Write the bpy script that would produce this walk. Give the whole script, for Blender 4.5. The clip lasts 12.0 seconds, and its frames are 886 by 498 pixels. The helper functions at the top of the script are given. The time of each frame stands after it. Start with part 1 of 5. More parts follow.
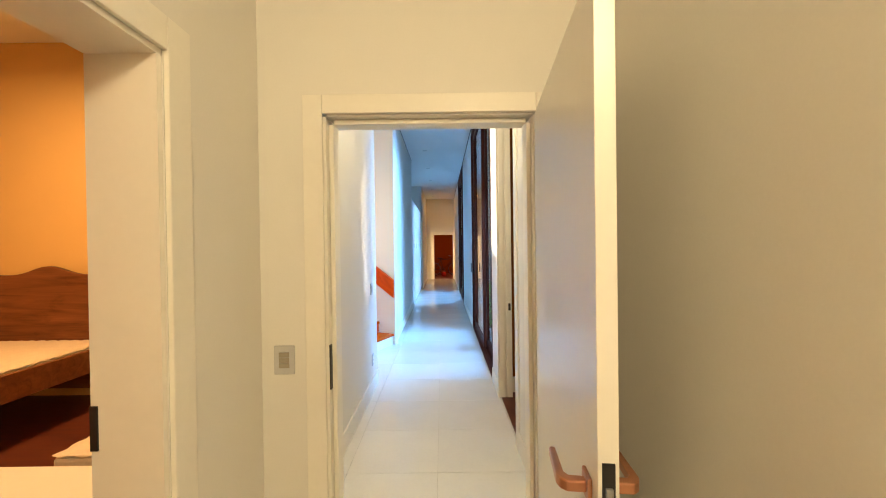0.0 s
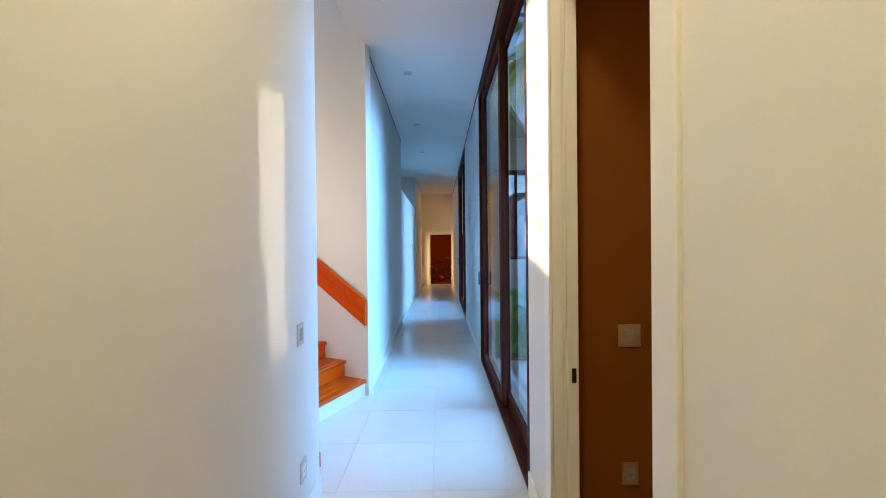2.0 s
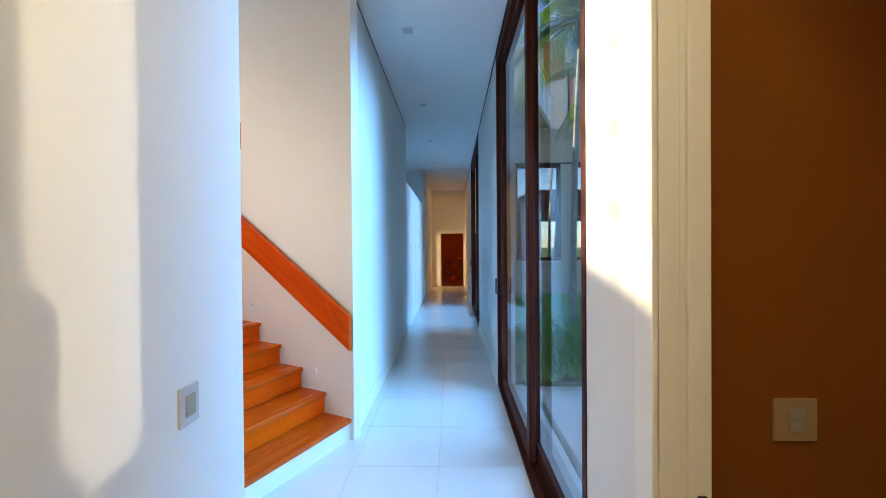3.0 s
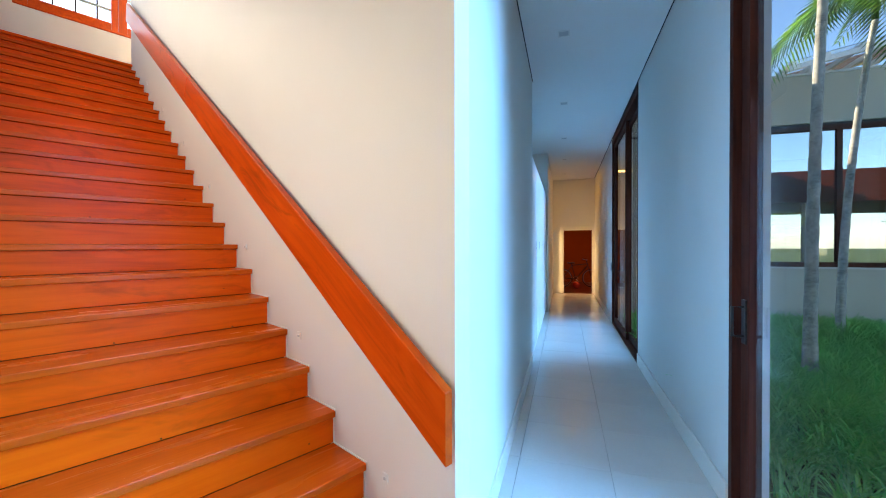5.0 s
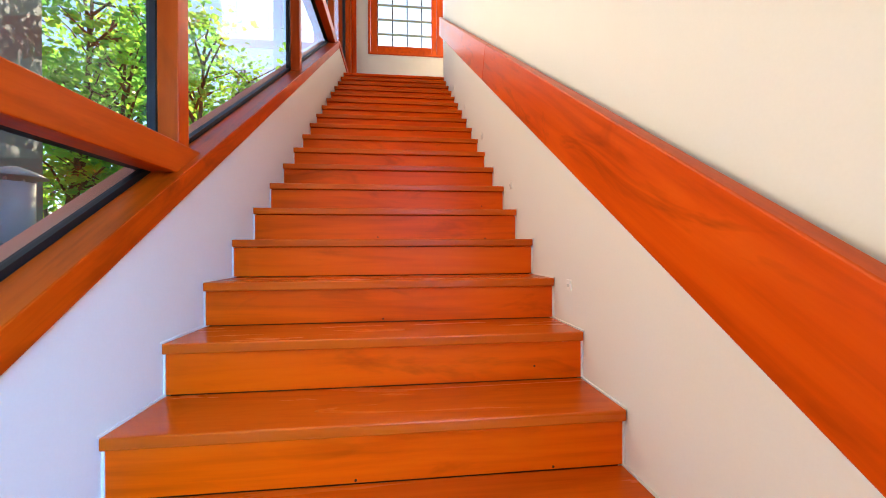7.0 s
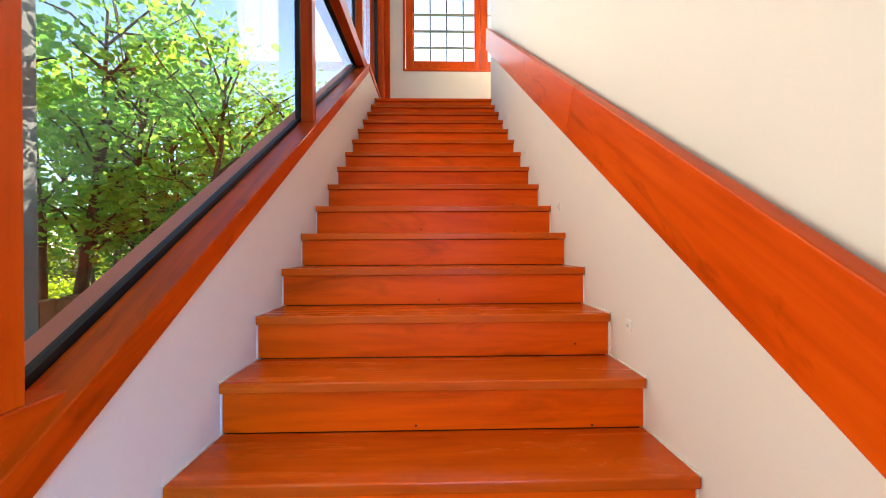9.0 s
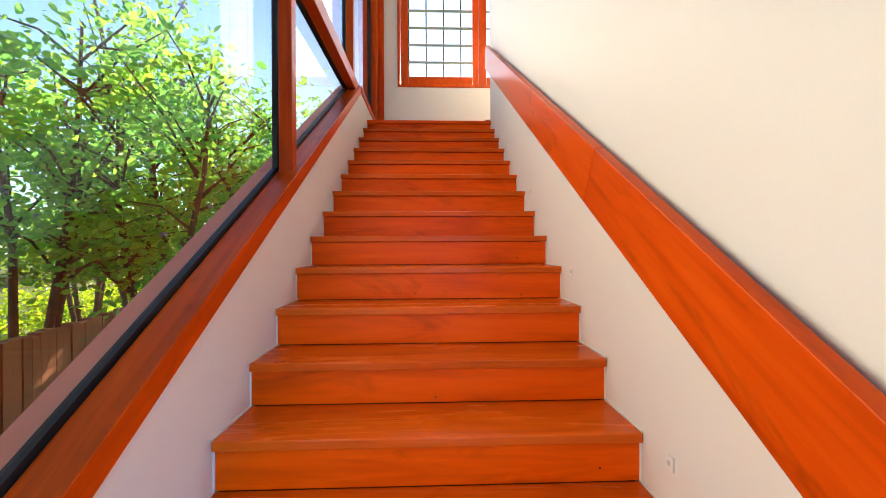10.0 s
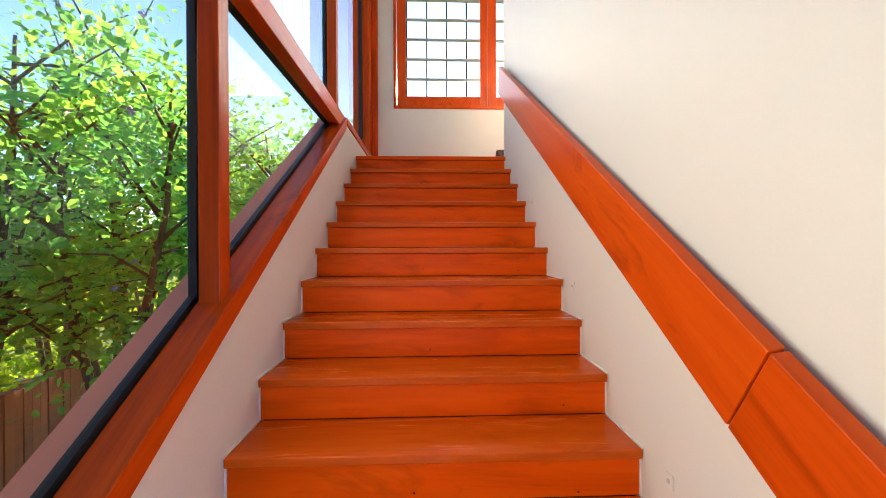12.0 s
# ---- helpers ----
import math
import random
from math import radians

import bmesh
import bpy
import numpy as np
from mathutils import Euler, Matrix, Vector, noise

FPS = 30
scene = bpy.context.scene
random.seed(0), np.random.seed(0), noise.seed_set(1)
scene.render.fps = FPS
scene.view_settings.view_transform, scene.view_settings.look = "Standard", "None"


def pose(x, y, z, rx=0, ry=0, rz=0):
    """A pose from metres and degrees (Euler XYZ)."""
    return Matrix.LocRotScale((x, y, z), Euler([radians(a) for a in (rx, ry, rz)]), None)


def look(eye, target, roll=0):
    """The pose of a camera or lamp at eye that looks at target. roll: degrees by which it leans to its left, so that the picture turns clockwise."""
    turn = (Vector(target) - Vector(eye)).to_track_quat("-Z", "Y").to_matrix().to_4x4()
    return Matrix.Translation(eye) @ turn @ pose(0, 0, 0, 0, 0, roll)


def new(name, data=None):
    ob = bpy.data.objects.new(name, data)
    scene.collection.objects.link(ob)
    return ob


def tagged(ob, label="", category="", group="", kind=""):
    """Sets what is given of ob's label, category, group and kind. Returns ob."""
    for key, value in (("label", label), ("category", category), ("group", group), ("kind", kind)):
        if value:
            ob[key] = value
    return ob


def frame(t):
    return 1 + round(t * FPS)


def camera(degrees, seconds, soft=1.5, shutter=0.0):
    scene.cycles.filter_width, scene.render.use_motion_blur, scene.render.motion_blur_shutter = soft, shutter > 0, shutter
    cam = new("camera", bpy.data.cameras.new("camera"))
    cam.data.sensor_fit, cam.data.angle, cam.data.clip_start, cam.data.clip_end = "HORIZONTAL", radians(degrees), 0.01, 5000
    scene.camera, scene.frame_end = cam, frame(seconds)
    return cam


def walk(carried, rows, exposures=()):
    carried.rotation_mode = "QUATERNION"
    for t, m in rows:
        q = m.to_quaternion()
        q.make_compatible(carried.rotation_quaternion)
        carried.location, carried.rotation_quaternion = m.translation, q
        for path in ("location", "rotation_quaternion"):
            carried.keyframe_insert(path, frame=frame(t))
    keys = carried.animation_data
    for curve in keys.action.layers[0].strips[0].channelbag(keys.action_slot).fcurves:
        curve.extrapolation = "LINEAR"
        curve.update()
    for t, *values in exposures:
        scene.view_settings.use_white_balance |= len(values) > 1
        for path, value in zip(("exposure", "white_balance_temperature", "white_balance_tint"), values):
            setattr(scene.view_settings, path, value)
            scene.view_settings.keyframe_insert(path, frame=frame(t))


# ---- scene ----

# ---------------------------------------------------------------- camera and walk
cam = camera(97.2, 12.0, soft=1.0)
PATH = [  # t, x, y, z, pitch, roll, yaw
    (0.0, 0.059, -1.689, 1.522, -0.471, 0.756, -0.111),
    (0.5, 0.019, -1.180, 1.530, -0.458, 0.640, -0.378),
    (1.0, 0.056, -0.668, 1.532, -0.415, 0.526, -0.585),
    (1.5, 0.032, -0.169, 1.524, -0.433, 0.533, -0.709),
    (2.0, 0.067, 0.290, 1.546, -0.410, 0.573, -0.500),
    (2.5, 0.121, 0.756, 1.556, -0.435, 0.551, -0.129),
    (3.2, 0.105, 1.420, 1.556, -0.50, 0.40, 2.2),
    (3.9, 0.020, 2.040, 1.554, -0.58, 0.18, 5.7),
    (4.5, -0.118, 2.535, 1.551, -0.605, 0.074, 9.829),
    (5.0, -0.294, 2.935, 1.536, -0.481, 0.106, 17.257),
    (5.5, -0.545, 3.254, 1.513, -0.323, 0.226, 27.188),
    (6.0, -0.900, 3.535, 1.531, -0.280, 0.259, 38.664),
    (6.5, -1.212, 3.838, 1.575, -0.075, 0.365, 49.789),
    (7.0, -1.454, 3.973, 1.676, -0.095, 0.254, 57.958),
    (7.6, -1.700, 4.075, 1.850, -0.100, 0.260, 62.3),
    (8.2, -1.950, 4.165, 2.045, -0.100, 0.270, 63.4),
    (8.8, -2.182, 4.262, 2.250, -0.06, 0.279, 63.07),
    (9.0, -2.236, 4.292, 2.331, -0.220, 0.280, 63.09),
    (9.5, -2.338, 4.379, 2.531, -0.121, 0.209, 62.784),
    (10.0, -2.482, 4.412, 2.681, -0.166, 0.253, 62.517),
    (10.5, -2.664, 4.495, 2.834, -0.076, 0.150, 62.205),
    (11.0, -2.821, 4.610, 3.021, -0.077, 0.209, 62.565),
    (11.5, -2.995, 4.656, 3.157, -0.237, 0.261, 62.379),
    (12.0, -3.177, 4.716, 3.273, -0.297, 0.204, 62.331),
]
walk(cam, [(t, pose(x, y, z, 90 + pitch, roll, yaw)) for t, x, y, z, pitch, roll, yaw in PATH],
     exposures=[(0.0, 1.5, 6500, 10), (1.5, 1.2, 6400, 10), (2.5, 1.1, 6450, 10), (4.5, 1.22, 6600, 9), (5.5, 1.38, 6600, 9), (6.5, 1.42, 6900, 8), (9.5, 1.42, 6750, 8), (12.0, 1.38, 6450, 8)])

# ---------------------------------------------------------------- world and sun
SUN_AZ, SUN_EL = 60.5, 21.7          # degrees left of +y, above the horizon
sky_world = bpy.data.worlds.new("sky")
scene.world = sky_world
sky_world.use_nodes = True
_nt = sky_world.node_tree
_sky = _nt.nodes.new("ShaderNodeTexSky")
_sky.sky_type, _sky.sun_disc = "NISHITA", False
_sky.sun_elevation, _sky.sun_rotation = radians(SUN_EL), radians(-SUN_AZ)
_sky.air_density, _sky.dust_density, _sky.ozone_density = 1.0, 0.2, 4.0
_nt.links.new(_sky.outputs[0], _nt.nodes["Background"].inputs[0])
_nt.nodes["Background"].inputs[1].default_value = 0.135
sun = new("sun", bpy.data.lights.new("sun", "SUN"))
sun.data.energy, sun.data.angle, sun.data.color = 5.0, radians(0.5), (1.0, 0.85, 0.62)
_sd = Vector((-math.sin(radians(SUN_AZ)) * math.cos(radians(SUN_EL)), math.cos(radians(SUN_AZ)) * math.cos(radians(SUN_EL)), math.sin(radians(SUN_EL))))
sun.matrix_world = look(_sd * 30, (0, 0, 0))


def area_lamp(name, eye, target, w, h, watts, color):
    ob = new(name, bpy.data.lights.new(name, "AREA"))
    ob.data.shape, ob.data.size, ob.data.size_y, ob.data.energy, ob.data.color = "RECTANGLE", w, h, watts, color
    ob.matrix_world = look(eye, target)
    return ob


TH = radians(64.47)
STAIR = Matrix(((-math.sin(TH), -math.cos(TH), 0, -0.701), (math.cos(TH), -math.sin(TH), 0, 4.346), (0, 0, 1, 0), (0, 0, 0, 1)))


def window_lamp(name, m, w, h, watts, color, spread=78):
    """Adds an area lamp, mostly for the sky's light through a glazed opening: faces local -z, its width along local x.
    """
    ob = new(name, bpy.data.lights.new(name, "AREA"))
    ob.data.shape, ob.data.size, ob.data.size_y, ob.data.energy, ob.data.color, ob.data.spread = "RECTANGLE", w, h, watts, color, radians(spread)
    ob.matrix_world = m
    return ob


SKYBLUE = (0.15, 0.45, 1.0)
window_lamp("sky_in_glazing_near", pose(0.84, 4.12, 1.9, 66, 0, 90), 2.7, 3.2, 44, SKYBLUE, spread=78)
window_lamp("sky_in_glazing_far", pose(0.84, 9.92, 1.9, 66, 0, 90), 2.7, 3.2, 34, SKYBLUE, spread=78)
window_lamp("sky_in_stair_window", STAIR @ pose(2.35, 1.39, 2.95, 90, 0, 180) @ pose(0, 0, 0, 0, 0, -33), 5.8, 0.95, 18.5, (1.0, 0.89, 0.70), spread=180)
window_lamp("sky_in_stair_window_top", STAIR @ pose(2.8, 1.39, 5.75, 90, 0, 180), 6.6, 2.5, 6.5, (0.30, 0.60, 1.0), spread=180)
window_lamp("sky_in_landing_window", STAIR @ pose(7.25, -0.15, 5.92, 90, 0, 90), 2.3, 1.6, 6, (1.0, 0.92, 0.78), spread=180)
# bedroom lamp over the beds, entry hall lamp behind the viewer
area_lamp("bedroom_ceiling_lamp", (-3.2, 0.6, 3.45), (-3.2, 0.6, 0), 0.5, 0.5, 42, (1.0, 0.60, 0.24))
area_lamp("entry_ceiling_lamp", (0.40, -2.7, 2.75), (-0.6, -1.0, 1.0), 0.4, 0.4, 13, (1.0, 0.78, 0.46))
# unseen lamp, assumed from the warmly lit near walls
area_lamp("corridor_ceiling_lamp", (-0.02, 0.75, 3.60), (-0.02, 0.75, 0), 0.4, 0.4, 13, (1.0, 0.84, 0.54))
area_lamp("side_room_lamp", (2.4, 0.4, 3.5), (2.4, 0.9, 0), 0.4, 0.4, 5, (1.0, 0.50, 0.16))
# added lamp standing in for low sun mirrored by the near pane onto the opposite wall
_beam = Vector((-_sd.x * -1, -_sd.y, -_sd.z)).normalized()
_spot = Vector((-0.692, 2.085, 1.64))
window_lamp("mirrored_sun_stand_in", look(_spot - _beam * 1.50, _spot), 0.235, 1.16, 0.20, (1.0, 0.88, 0.66), spread=1.5)
# added lamp to warm the far lobby's end wall; its source is unknown
area_lamp("lobby_fill_lamp", (0.0, 14.8, 3.6), (0.0, 15.0, 0), 0.5, 0.5, 2.4, (1.0, 0.50, 0.10))
# added warm lamp before the solid west wall; no opening is modelled there
window_lamp("added_lamp_by_end_door", pose(-0.62, 15.84, 1.0, -90, 0, 90), 0.3, 1.9, 5, (1.0, 0.66, 0.30), spread=110)
# added red lamp to lift the bicycle room; no known source
area_lamp("store_fill_lamp", (0.9, 17.6, 2.55), (0.5, 18.5, 0), 0.3, 0.3, 16, (1.0, 0.22, 0.06))

# ---------------------------------------------------------------- materials
def material(name, color, rough=0.5, metal=0.0, spec=0.5):
    m = bpy.data.materials.new(name)
    m.use_nodes = True
    b = m.node_tree.nodes["Principled BSDF"]
    b.inputs["Base Color"].default_value = (*color, 1)
    b.inputs["Roughness"].default_value = rough
    b.inputs["Metallic"].default_value = metal
    b.inputs["Specular IOR Level"].default_value = spec
    return m, m.node_tree, b


def node(nt, kind, **values):
    n = nt.nodes.new(kind)
    for k, v in values.items():
        n.inputs[k].default_value = v
    return n


def ramp(nt, stops):
    r = nt.nodes.new("ShaderNodeValToRGB")
    while len(r.color_ramp.elements) < len(stops):
        r.color_ramp.elements.new(0.5)
    for e, (p, c) in zip(r.color_ramp.elements, stops):
        e.position, e.color = p, (*c, 1)
    return r


def mottled(name, color, rough=0.5, vary=0.06, scale=1.5, grain=60.0, bump=0.04, metal=0.0, spec=0.5, per_object=0.0, rough_vary=0.08):
    """A plain surface with broad tone variation, fine grain and bump."""
    m, nt, b = material(name, color, rough, metal, spec)
    L = nt.links.new
    tc = nt.nodes.new("ShaderNodeTexCoord")
    n1 = node(nt, "ShaderNodeTexNoise", Scale=scale, Detail=4.0, Roughness=0.6)
    n2 = node(nt, "ShaderNodeTexNoise", Scale=grain, Detail=3.0)
    L(tc.outputs["Object"], n1.inputs["Vector"])
    L(tc.outputs["Object"], n2.inputs["Vector"])
    lo = tuple(max(0.0, c * (1 - vary * 2)) for c in color)
    hi = tuple(min(1.0, c * (1 + vary)) for c in color)
    r = ramp(nt, [(0.3, lo), (0.7, hi)])
    mix = node(nt, "ShaderNodeMath")
    mix.operation = "MULTIPLY_ADD"
    mix.inputs[1].default_value = 0.3
    L(n2.outputs["Fac"], mix.inputs[0])
    sc = node(nt, "ShaderNodeMath")
    sc.operation = "MULTIPLY"
    sc.inputs[1].default_value = 0.7
    L(n1.outputs["Fac"], sc.inputs[0])
    L(sc.outputs[0], mix.inputs[2])
    fac = mix.outputs[0]
    if per_object:
        oi = nt.nodes.new("ShaderNodeObjectInfo")
        ad = node(nt, "ShaderNodeMath")
        ad.operation = "MULTIPLY_ADD"
        ad.inputs[1].default_value = per_object
        L(oi.outputs["Random"], ad.inputs[0])
        L(fac, ad.inputs[2])
        fac = ad.outputs[0]
    L(fac, r.inputs[0])
    L(r.outputs[0], b.inputs["Base Color"])
    mr = node(nt, "ShaderNodeMapRange")
    mr.inputs["To Min"].default_value = max(0.02, rough - rough_vary)
    mr.inputs["To Max"].default_value = min(1.0, rough + rough_vary)
    L(n1.outputs["Fac"], mr.inputs["Value"])
    L(mr.outputs[0], b.inputs["Roughness"])
    if bump:
        bp = node(nt, "ShaderNodeBump", Strength=bump, Distance=0.005)
        L(n2.outputs["Fac"], bp.inputs["Height"])
        L(bp.outputs[0], b.inputs["Normal"])
    return m


def wood(name, dark, mid, light, axis=1, rough=0.3, slope=0.0, coat=0.04, spec=0.16, figure=0.5):
    """Varnished hardwood, its grain along a local axis (0 x, 1 y, 2 z), tilted by slope degrees about y."""
    m, nt, b = material(name, mid, rough, 0.0, spec)
    L = nt.links.new
    tc = nt.nodes.new("ShaderNodeTexCoord")
    oi = nt.nodes.new("ShaderNodeObjectInfo")
    off = node(nt, "ShaderNodeVectorMath")
    off.operation = "ADD"
    cx = nt.nodes.new("ShaderNodeCombineXYZ")
    mu = node(nt, "ShaderNodeMath")
    mu.operation = "MULTIPLY"
    mu.inputs[1].default_value = 37.0
    L(oi.outputs["Random"], mu.inputs[0])
    for i in range(3):
        L(mu.outputs[0], cx.inputs[i])
    rot = node(nt, "ShaderNodeMapping")
    rot.inputs["Rotation"].default_value = (0, radians(slope), 0)
    L(tc.outputs["Object"], rot.inputs["Vector"])
    L(rot.outputs[0], off.inputs[0])
    L(cx.outputs[0], off.inputs[1])
    mp = node(nt, "ShaderNodeMapping")
    s = [9.0, 9.0, 9.0]
    s[axis] = 0.9
    mp.inputs["Scale"].default_value = s
    L(off.outputs[0], mp.inputs["Vector"])
    n1 = node(nt, "ShaderNodeTexNoise", Scale=1.0, Detail=5.0, Roughness=0.55, Distortion=1.6)
    L(mp.outputs[0], n1.inputs["Vector"])
    mp2 = node(nt, "ShaderNodeMapping")
    s2 = [70.0, 70.0, 70.0]
    s2[axis] = 3.0
    mp2.inputs["Scale"].default_value = s2
    L(off.outputs[0], mp2.inputs["Vector"])
    n2 = node(nt, "ShaderNodeTexNoise", Scale=1.0, Detail=3.0)
    L(mp2.outputs[0], n2.inputs["Vector"])
    a = node(nt, "ShaderNodeMath")
    a.operation = "MULTIPLY_ADD"
    a.inputs[1].default_value = 0.22
    L(n2.outputs["Fac"], a.inputs[0])
    a2 = node(nt, "ShaderNodeMath")
    a2.operation = "MULTIPLY"
    a2.inputs[1].default_value = 0.78
    L(n1.outputs["Fac"], a2.inputs[0])
    L(a2.outputs[0], a.inputs[2])
    a3 = node(nt, "ShaderNodeMath")
    a3.operation = "MULTIPLY_ADD"
    a3.inputs[1].default_value = 0.155
    sb = node(nt, "ShaderNodeMath")
    sb.operation = "SUBTRACT"
    sb.inputs[1].default_value = 0.5
    L(oi.outputs["Random"], sb.inputs[0])
    L(sb.outputs[0], a3.inputs[0])
    L(a.outputs[0], a3.inputs[2])
    r = ramp(nt, [(0.26, dark), (0.50, mid), (0.76, light)])
    L(a3.outputs[0], r.inputs[0])
    # dark knotty figure
    mp3 = node(nt, "ShaderNodeMapping")
    s3 = [5.5, 5.5, 5.5]
    s3[axis] = 1.9
    mp3.inputs["Scale"].default_value = s3
    L(off.outputs[0], mp3.inputs["Vector"])
    n3 = node(nt, "ShaderNodeTexNoise", Scale=1.0, Detail=4.0, Roughness=0.65, Distortion=0.9)
    L(mp3.outputs[0], n3.inputs["Vector"])
    kr = ramp(nt, [(0.56, (0.0, 0.0, 0.0)), (0.80, (figure, figure, figure))])
    L(n3.outputs["Fac"], kr.inputs[0])
    km = node(nt, "ShaderNodeMixRGB")
    L(kr.outputs[0], km.inputs["Fac"])
    L(r.outputs[0], km.inputs["Color1"])
    km.inputs["Color2"].default_value = (dark[0] * 0.35, dark[1] * 0.35, dark[2] * 0.35, 1.0)
    L(km.outputs[0], b.inputs["Base Color"])
    mr = node(nt, "ShaderNodeMapRange")
    mr.inputs["To Min"].default_value, mr.inputs["To Max"].default_value = rough - 0.06, rough + 0.1
    L(n1.outputs["Fac"], mr.inputs["Value"])
    L(mr.outputs[0], b.inputs["Roughness"])
    bp = node(nt, "ShaderNodeBump", Strength=0.03, Distance=0.002)
    L(n2.outputs["Fac"], bp.inputs["Height"])
    L(bp.outputs[0], b.inputs["Normal"])
    b.inputs["Coat Weight"].default_value = coat
    b.inputs["Coat Roughness"].default_value = 0.15
    return m


def glass_material(name, tint=(1, 1, 1), rough=0.0):
    m, nt, b = material(name, tint, rough)
    b.inputs["Transmission Weight"].default_value = 1.0
    b.inputs["IOR"].default_value = 1.22
    return m


RED = ((0.56, 0.056, 0.001), (0.76, 0.088, 0.001), (0.84, 0.122, 0.002))
M_WALL = mottled("white_wall_paint", (0.74, 0.715, 0.655), 0.55, 0.02, 0.7, 130.0, 0.03)
M_CEIL = mottled("white_ceiling_paint", (0.82, 0.81, 0.78), 0.7, 0.015, 0.6, 120.0, 0.02)
M_TRIM = mottled("cream_lacquer", (0.80, 0.765, 0.68), 0.42, 0.02, 1.0, 40.0, 0.01, per_object=0.1)
M_DOOR = mottled("satin_white_lacquer", (0.80, 0.77, 0.70), 0.30, 0.02, 0.8, 30.0, 0.01)
M_TILE = mottled("cream_porcelain_tile", (0.68, 0.66, 0.61), 0.21, 0.035, 2.0, 45.0, 0.015, per_object=0.2)
M_GROUT = mottled("beige_grout", (0.56, 0.53, 0.47), 0.8, 0.1, 6.0, 150.0, 0.2)
M_TREAD = wood("red_hardwood_across", *RED, axis=1, rough=0.30, coat=0.0, spec=0.10, figure=0.6)
RAILRED = ((0.36, 0.036, 0.001), (0.57, 0.064, 0.002), (0.68, 0.096, 0.004))
TREADRED = ((0.40, 0.051, 0.002), (0.56, 0.080, 0.003), (0.64, 0.110, 0.006))
M_STEP = wood("polished_hardwood_tread", *TREADRED, axis=1, rough=0.24, coat=0.05, spec=0.13, figure=0.35)
M_RAILW = wood("red_hardwood_slope", *RAILRED, axis=0, rough=0.3, slope=33.1, figure=0.95)
M_RUN = wood("red_hardwood_run", *RAILRED, axis=0, rough=0.3)
M_POST = wood("red_hardwood_upright", *RAILRED, axis=2, rough=0.32)
M_DARKW = wood("dark_red_hardwood", (0.035, 0.010, 0.007), (0.065, 0.018, 0.011), (0.10, 0.028, 0.016), axis=2, rough=0.5, coat=0.0, spec=0.06)
M_DARKRUN = wood("dark_red_hardwood_run", (0.035, 0.010, 0.007), (0.065, 0.018, 0.011), (0.10, 0.028, 0.016), axis=1, rough=0.5, coat=0.0, spec=0.06)
M_BROWNP = mottled("brown_wall_paint", (0.24, 0.076, 0.010), 0.7, 0.06, 1.0, 110.0, 0.03, spec=0.12)
M_OCHRE = mottled("ochre_wall_paint", (0.72, 0.46, 0.17), 0.6, 0.03, 0.8, 110.0, 0.03)
M_STEEL = mottled("brushed_steel", (0.55, 0.55, 0.54), 0.35, 0.06, 3.0, 90.0, 0.03, metal=1.0)
M_COPPER = mottled("rose_copper", (0.62, 0.30, 0.18), 0.3, 0.04, 5.0, 120.0, 0.02, metal=1.0)
M_BLACK = mottled("black_metal", (0.015, 0.014, 0.014), 0.4, 0.1, 8.0, 90.0, 0.02)
# black of the glazing frames, also painted as shade in narrow gaps
M_ALU_AND_SHADE = mottled("black_frame_and_gap_shade", (0.008, 0.008, 0.010), 0.5, 0.1, 4.0, 90.0, 0.01)
M_PLATE = mottled("grey_switch_plate", (0.50, 0.50, 0.49), 0.4, 0.03, 8.0, 80.0, 0.01)
M_ROCKER = mottled("taupe_rocker", (0.33, 0.29, 0.22), 0.4, 0.03, 8.0, 80.0, 0.01)
M_WPLATE = mottled("white_plastic", (0.75, 0.73, 0.68), 0.4, 0.02, 8.0, 80.0, 0.01)
# plate darkened and yellowed to carry the side room's dim light
M_DIMPLATE = mottled("dim_light_plate", (0.36, 0.24, 0.12), 0.45, 0.03, 8.0, 80.0, 0.01)
M_GLASS = glass_material("clear_glass")
M_STAIRGLASS = glass_material("thick_clear_glass")
M_STAIRGLASS.node_tree.nodes["Principled BSDF"].inputs["IOR"].default_value = 1.42
M_GREYW = mottled("grey_render", (0.23, 0.25, 0.29), 0.9, 0.06, 0.8, 50.0, 0.1, spec=0.05)
M_STUCCO = mottled("beige_stucco", (0.60, 0.56, 0.47), 0.8, 0.05, 0.6, 40.0, 0.15)
M_PAVE = mottled("pale_stone_paving", (0.74, 0.74, 0.73), 0.6, 0.06, 1.0, 40.0, 0.08)
M_SOIL = mottled("grassy_ground", (0.12, 0.17, 0.03), 0.95, 0.3, 0.8, 12.0, 0.5)
M_FENCE = mottled("weathered_fence_wood", (0.40, 0.13, 0.06), 0.7, 0.2, 2.0, 30.0, 0.3, per_object=0.4)
M_BARK = mottled("grey_brown_bark", (0.16, 0.11, 0.07), 0.9, 0.3, 4.0, 30.0, 0.6)
M_PALMBARK = mottled("ringed_palm_bark", (0.46, 0.46, 0.43), 0.85, 0.35, 6.0, 30.0, 0.4)
M_MATTRESS = mottled("quilted_beige_fabric", (0.72, 0.58, 0.42), 0.85, 0.05, 3.0, 60.0, 0.4)
M_BEDWOOD = wood("brown_bed_wood", (0.12, 0.040, 0.014), (0.20, 0.070, 0.024), (0.28, 0.105, 0.035), axis=0, rough=0.35)
M_FLOORW = wood("dark_parquet", (0.06, 0.016, 0.010), (0.11, 0.03, 0.016), (0.15, 0.045, 0.02), axis=0, rough=0.3)
M_CURTAIN = mottled("white_curtain", (0.75, 0.78, 0.80), 0.9, 0.04, 2.0, 60.0, 0.1)


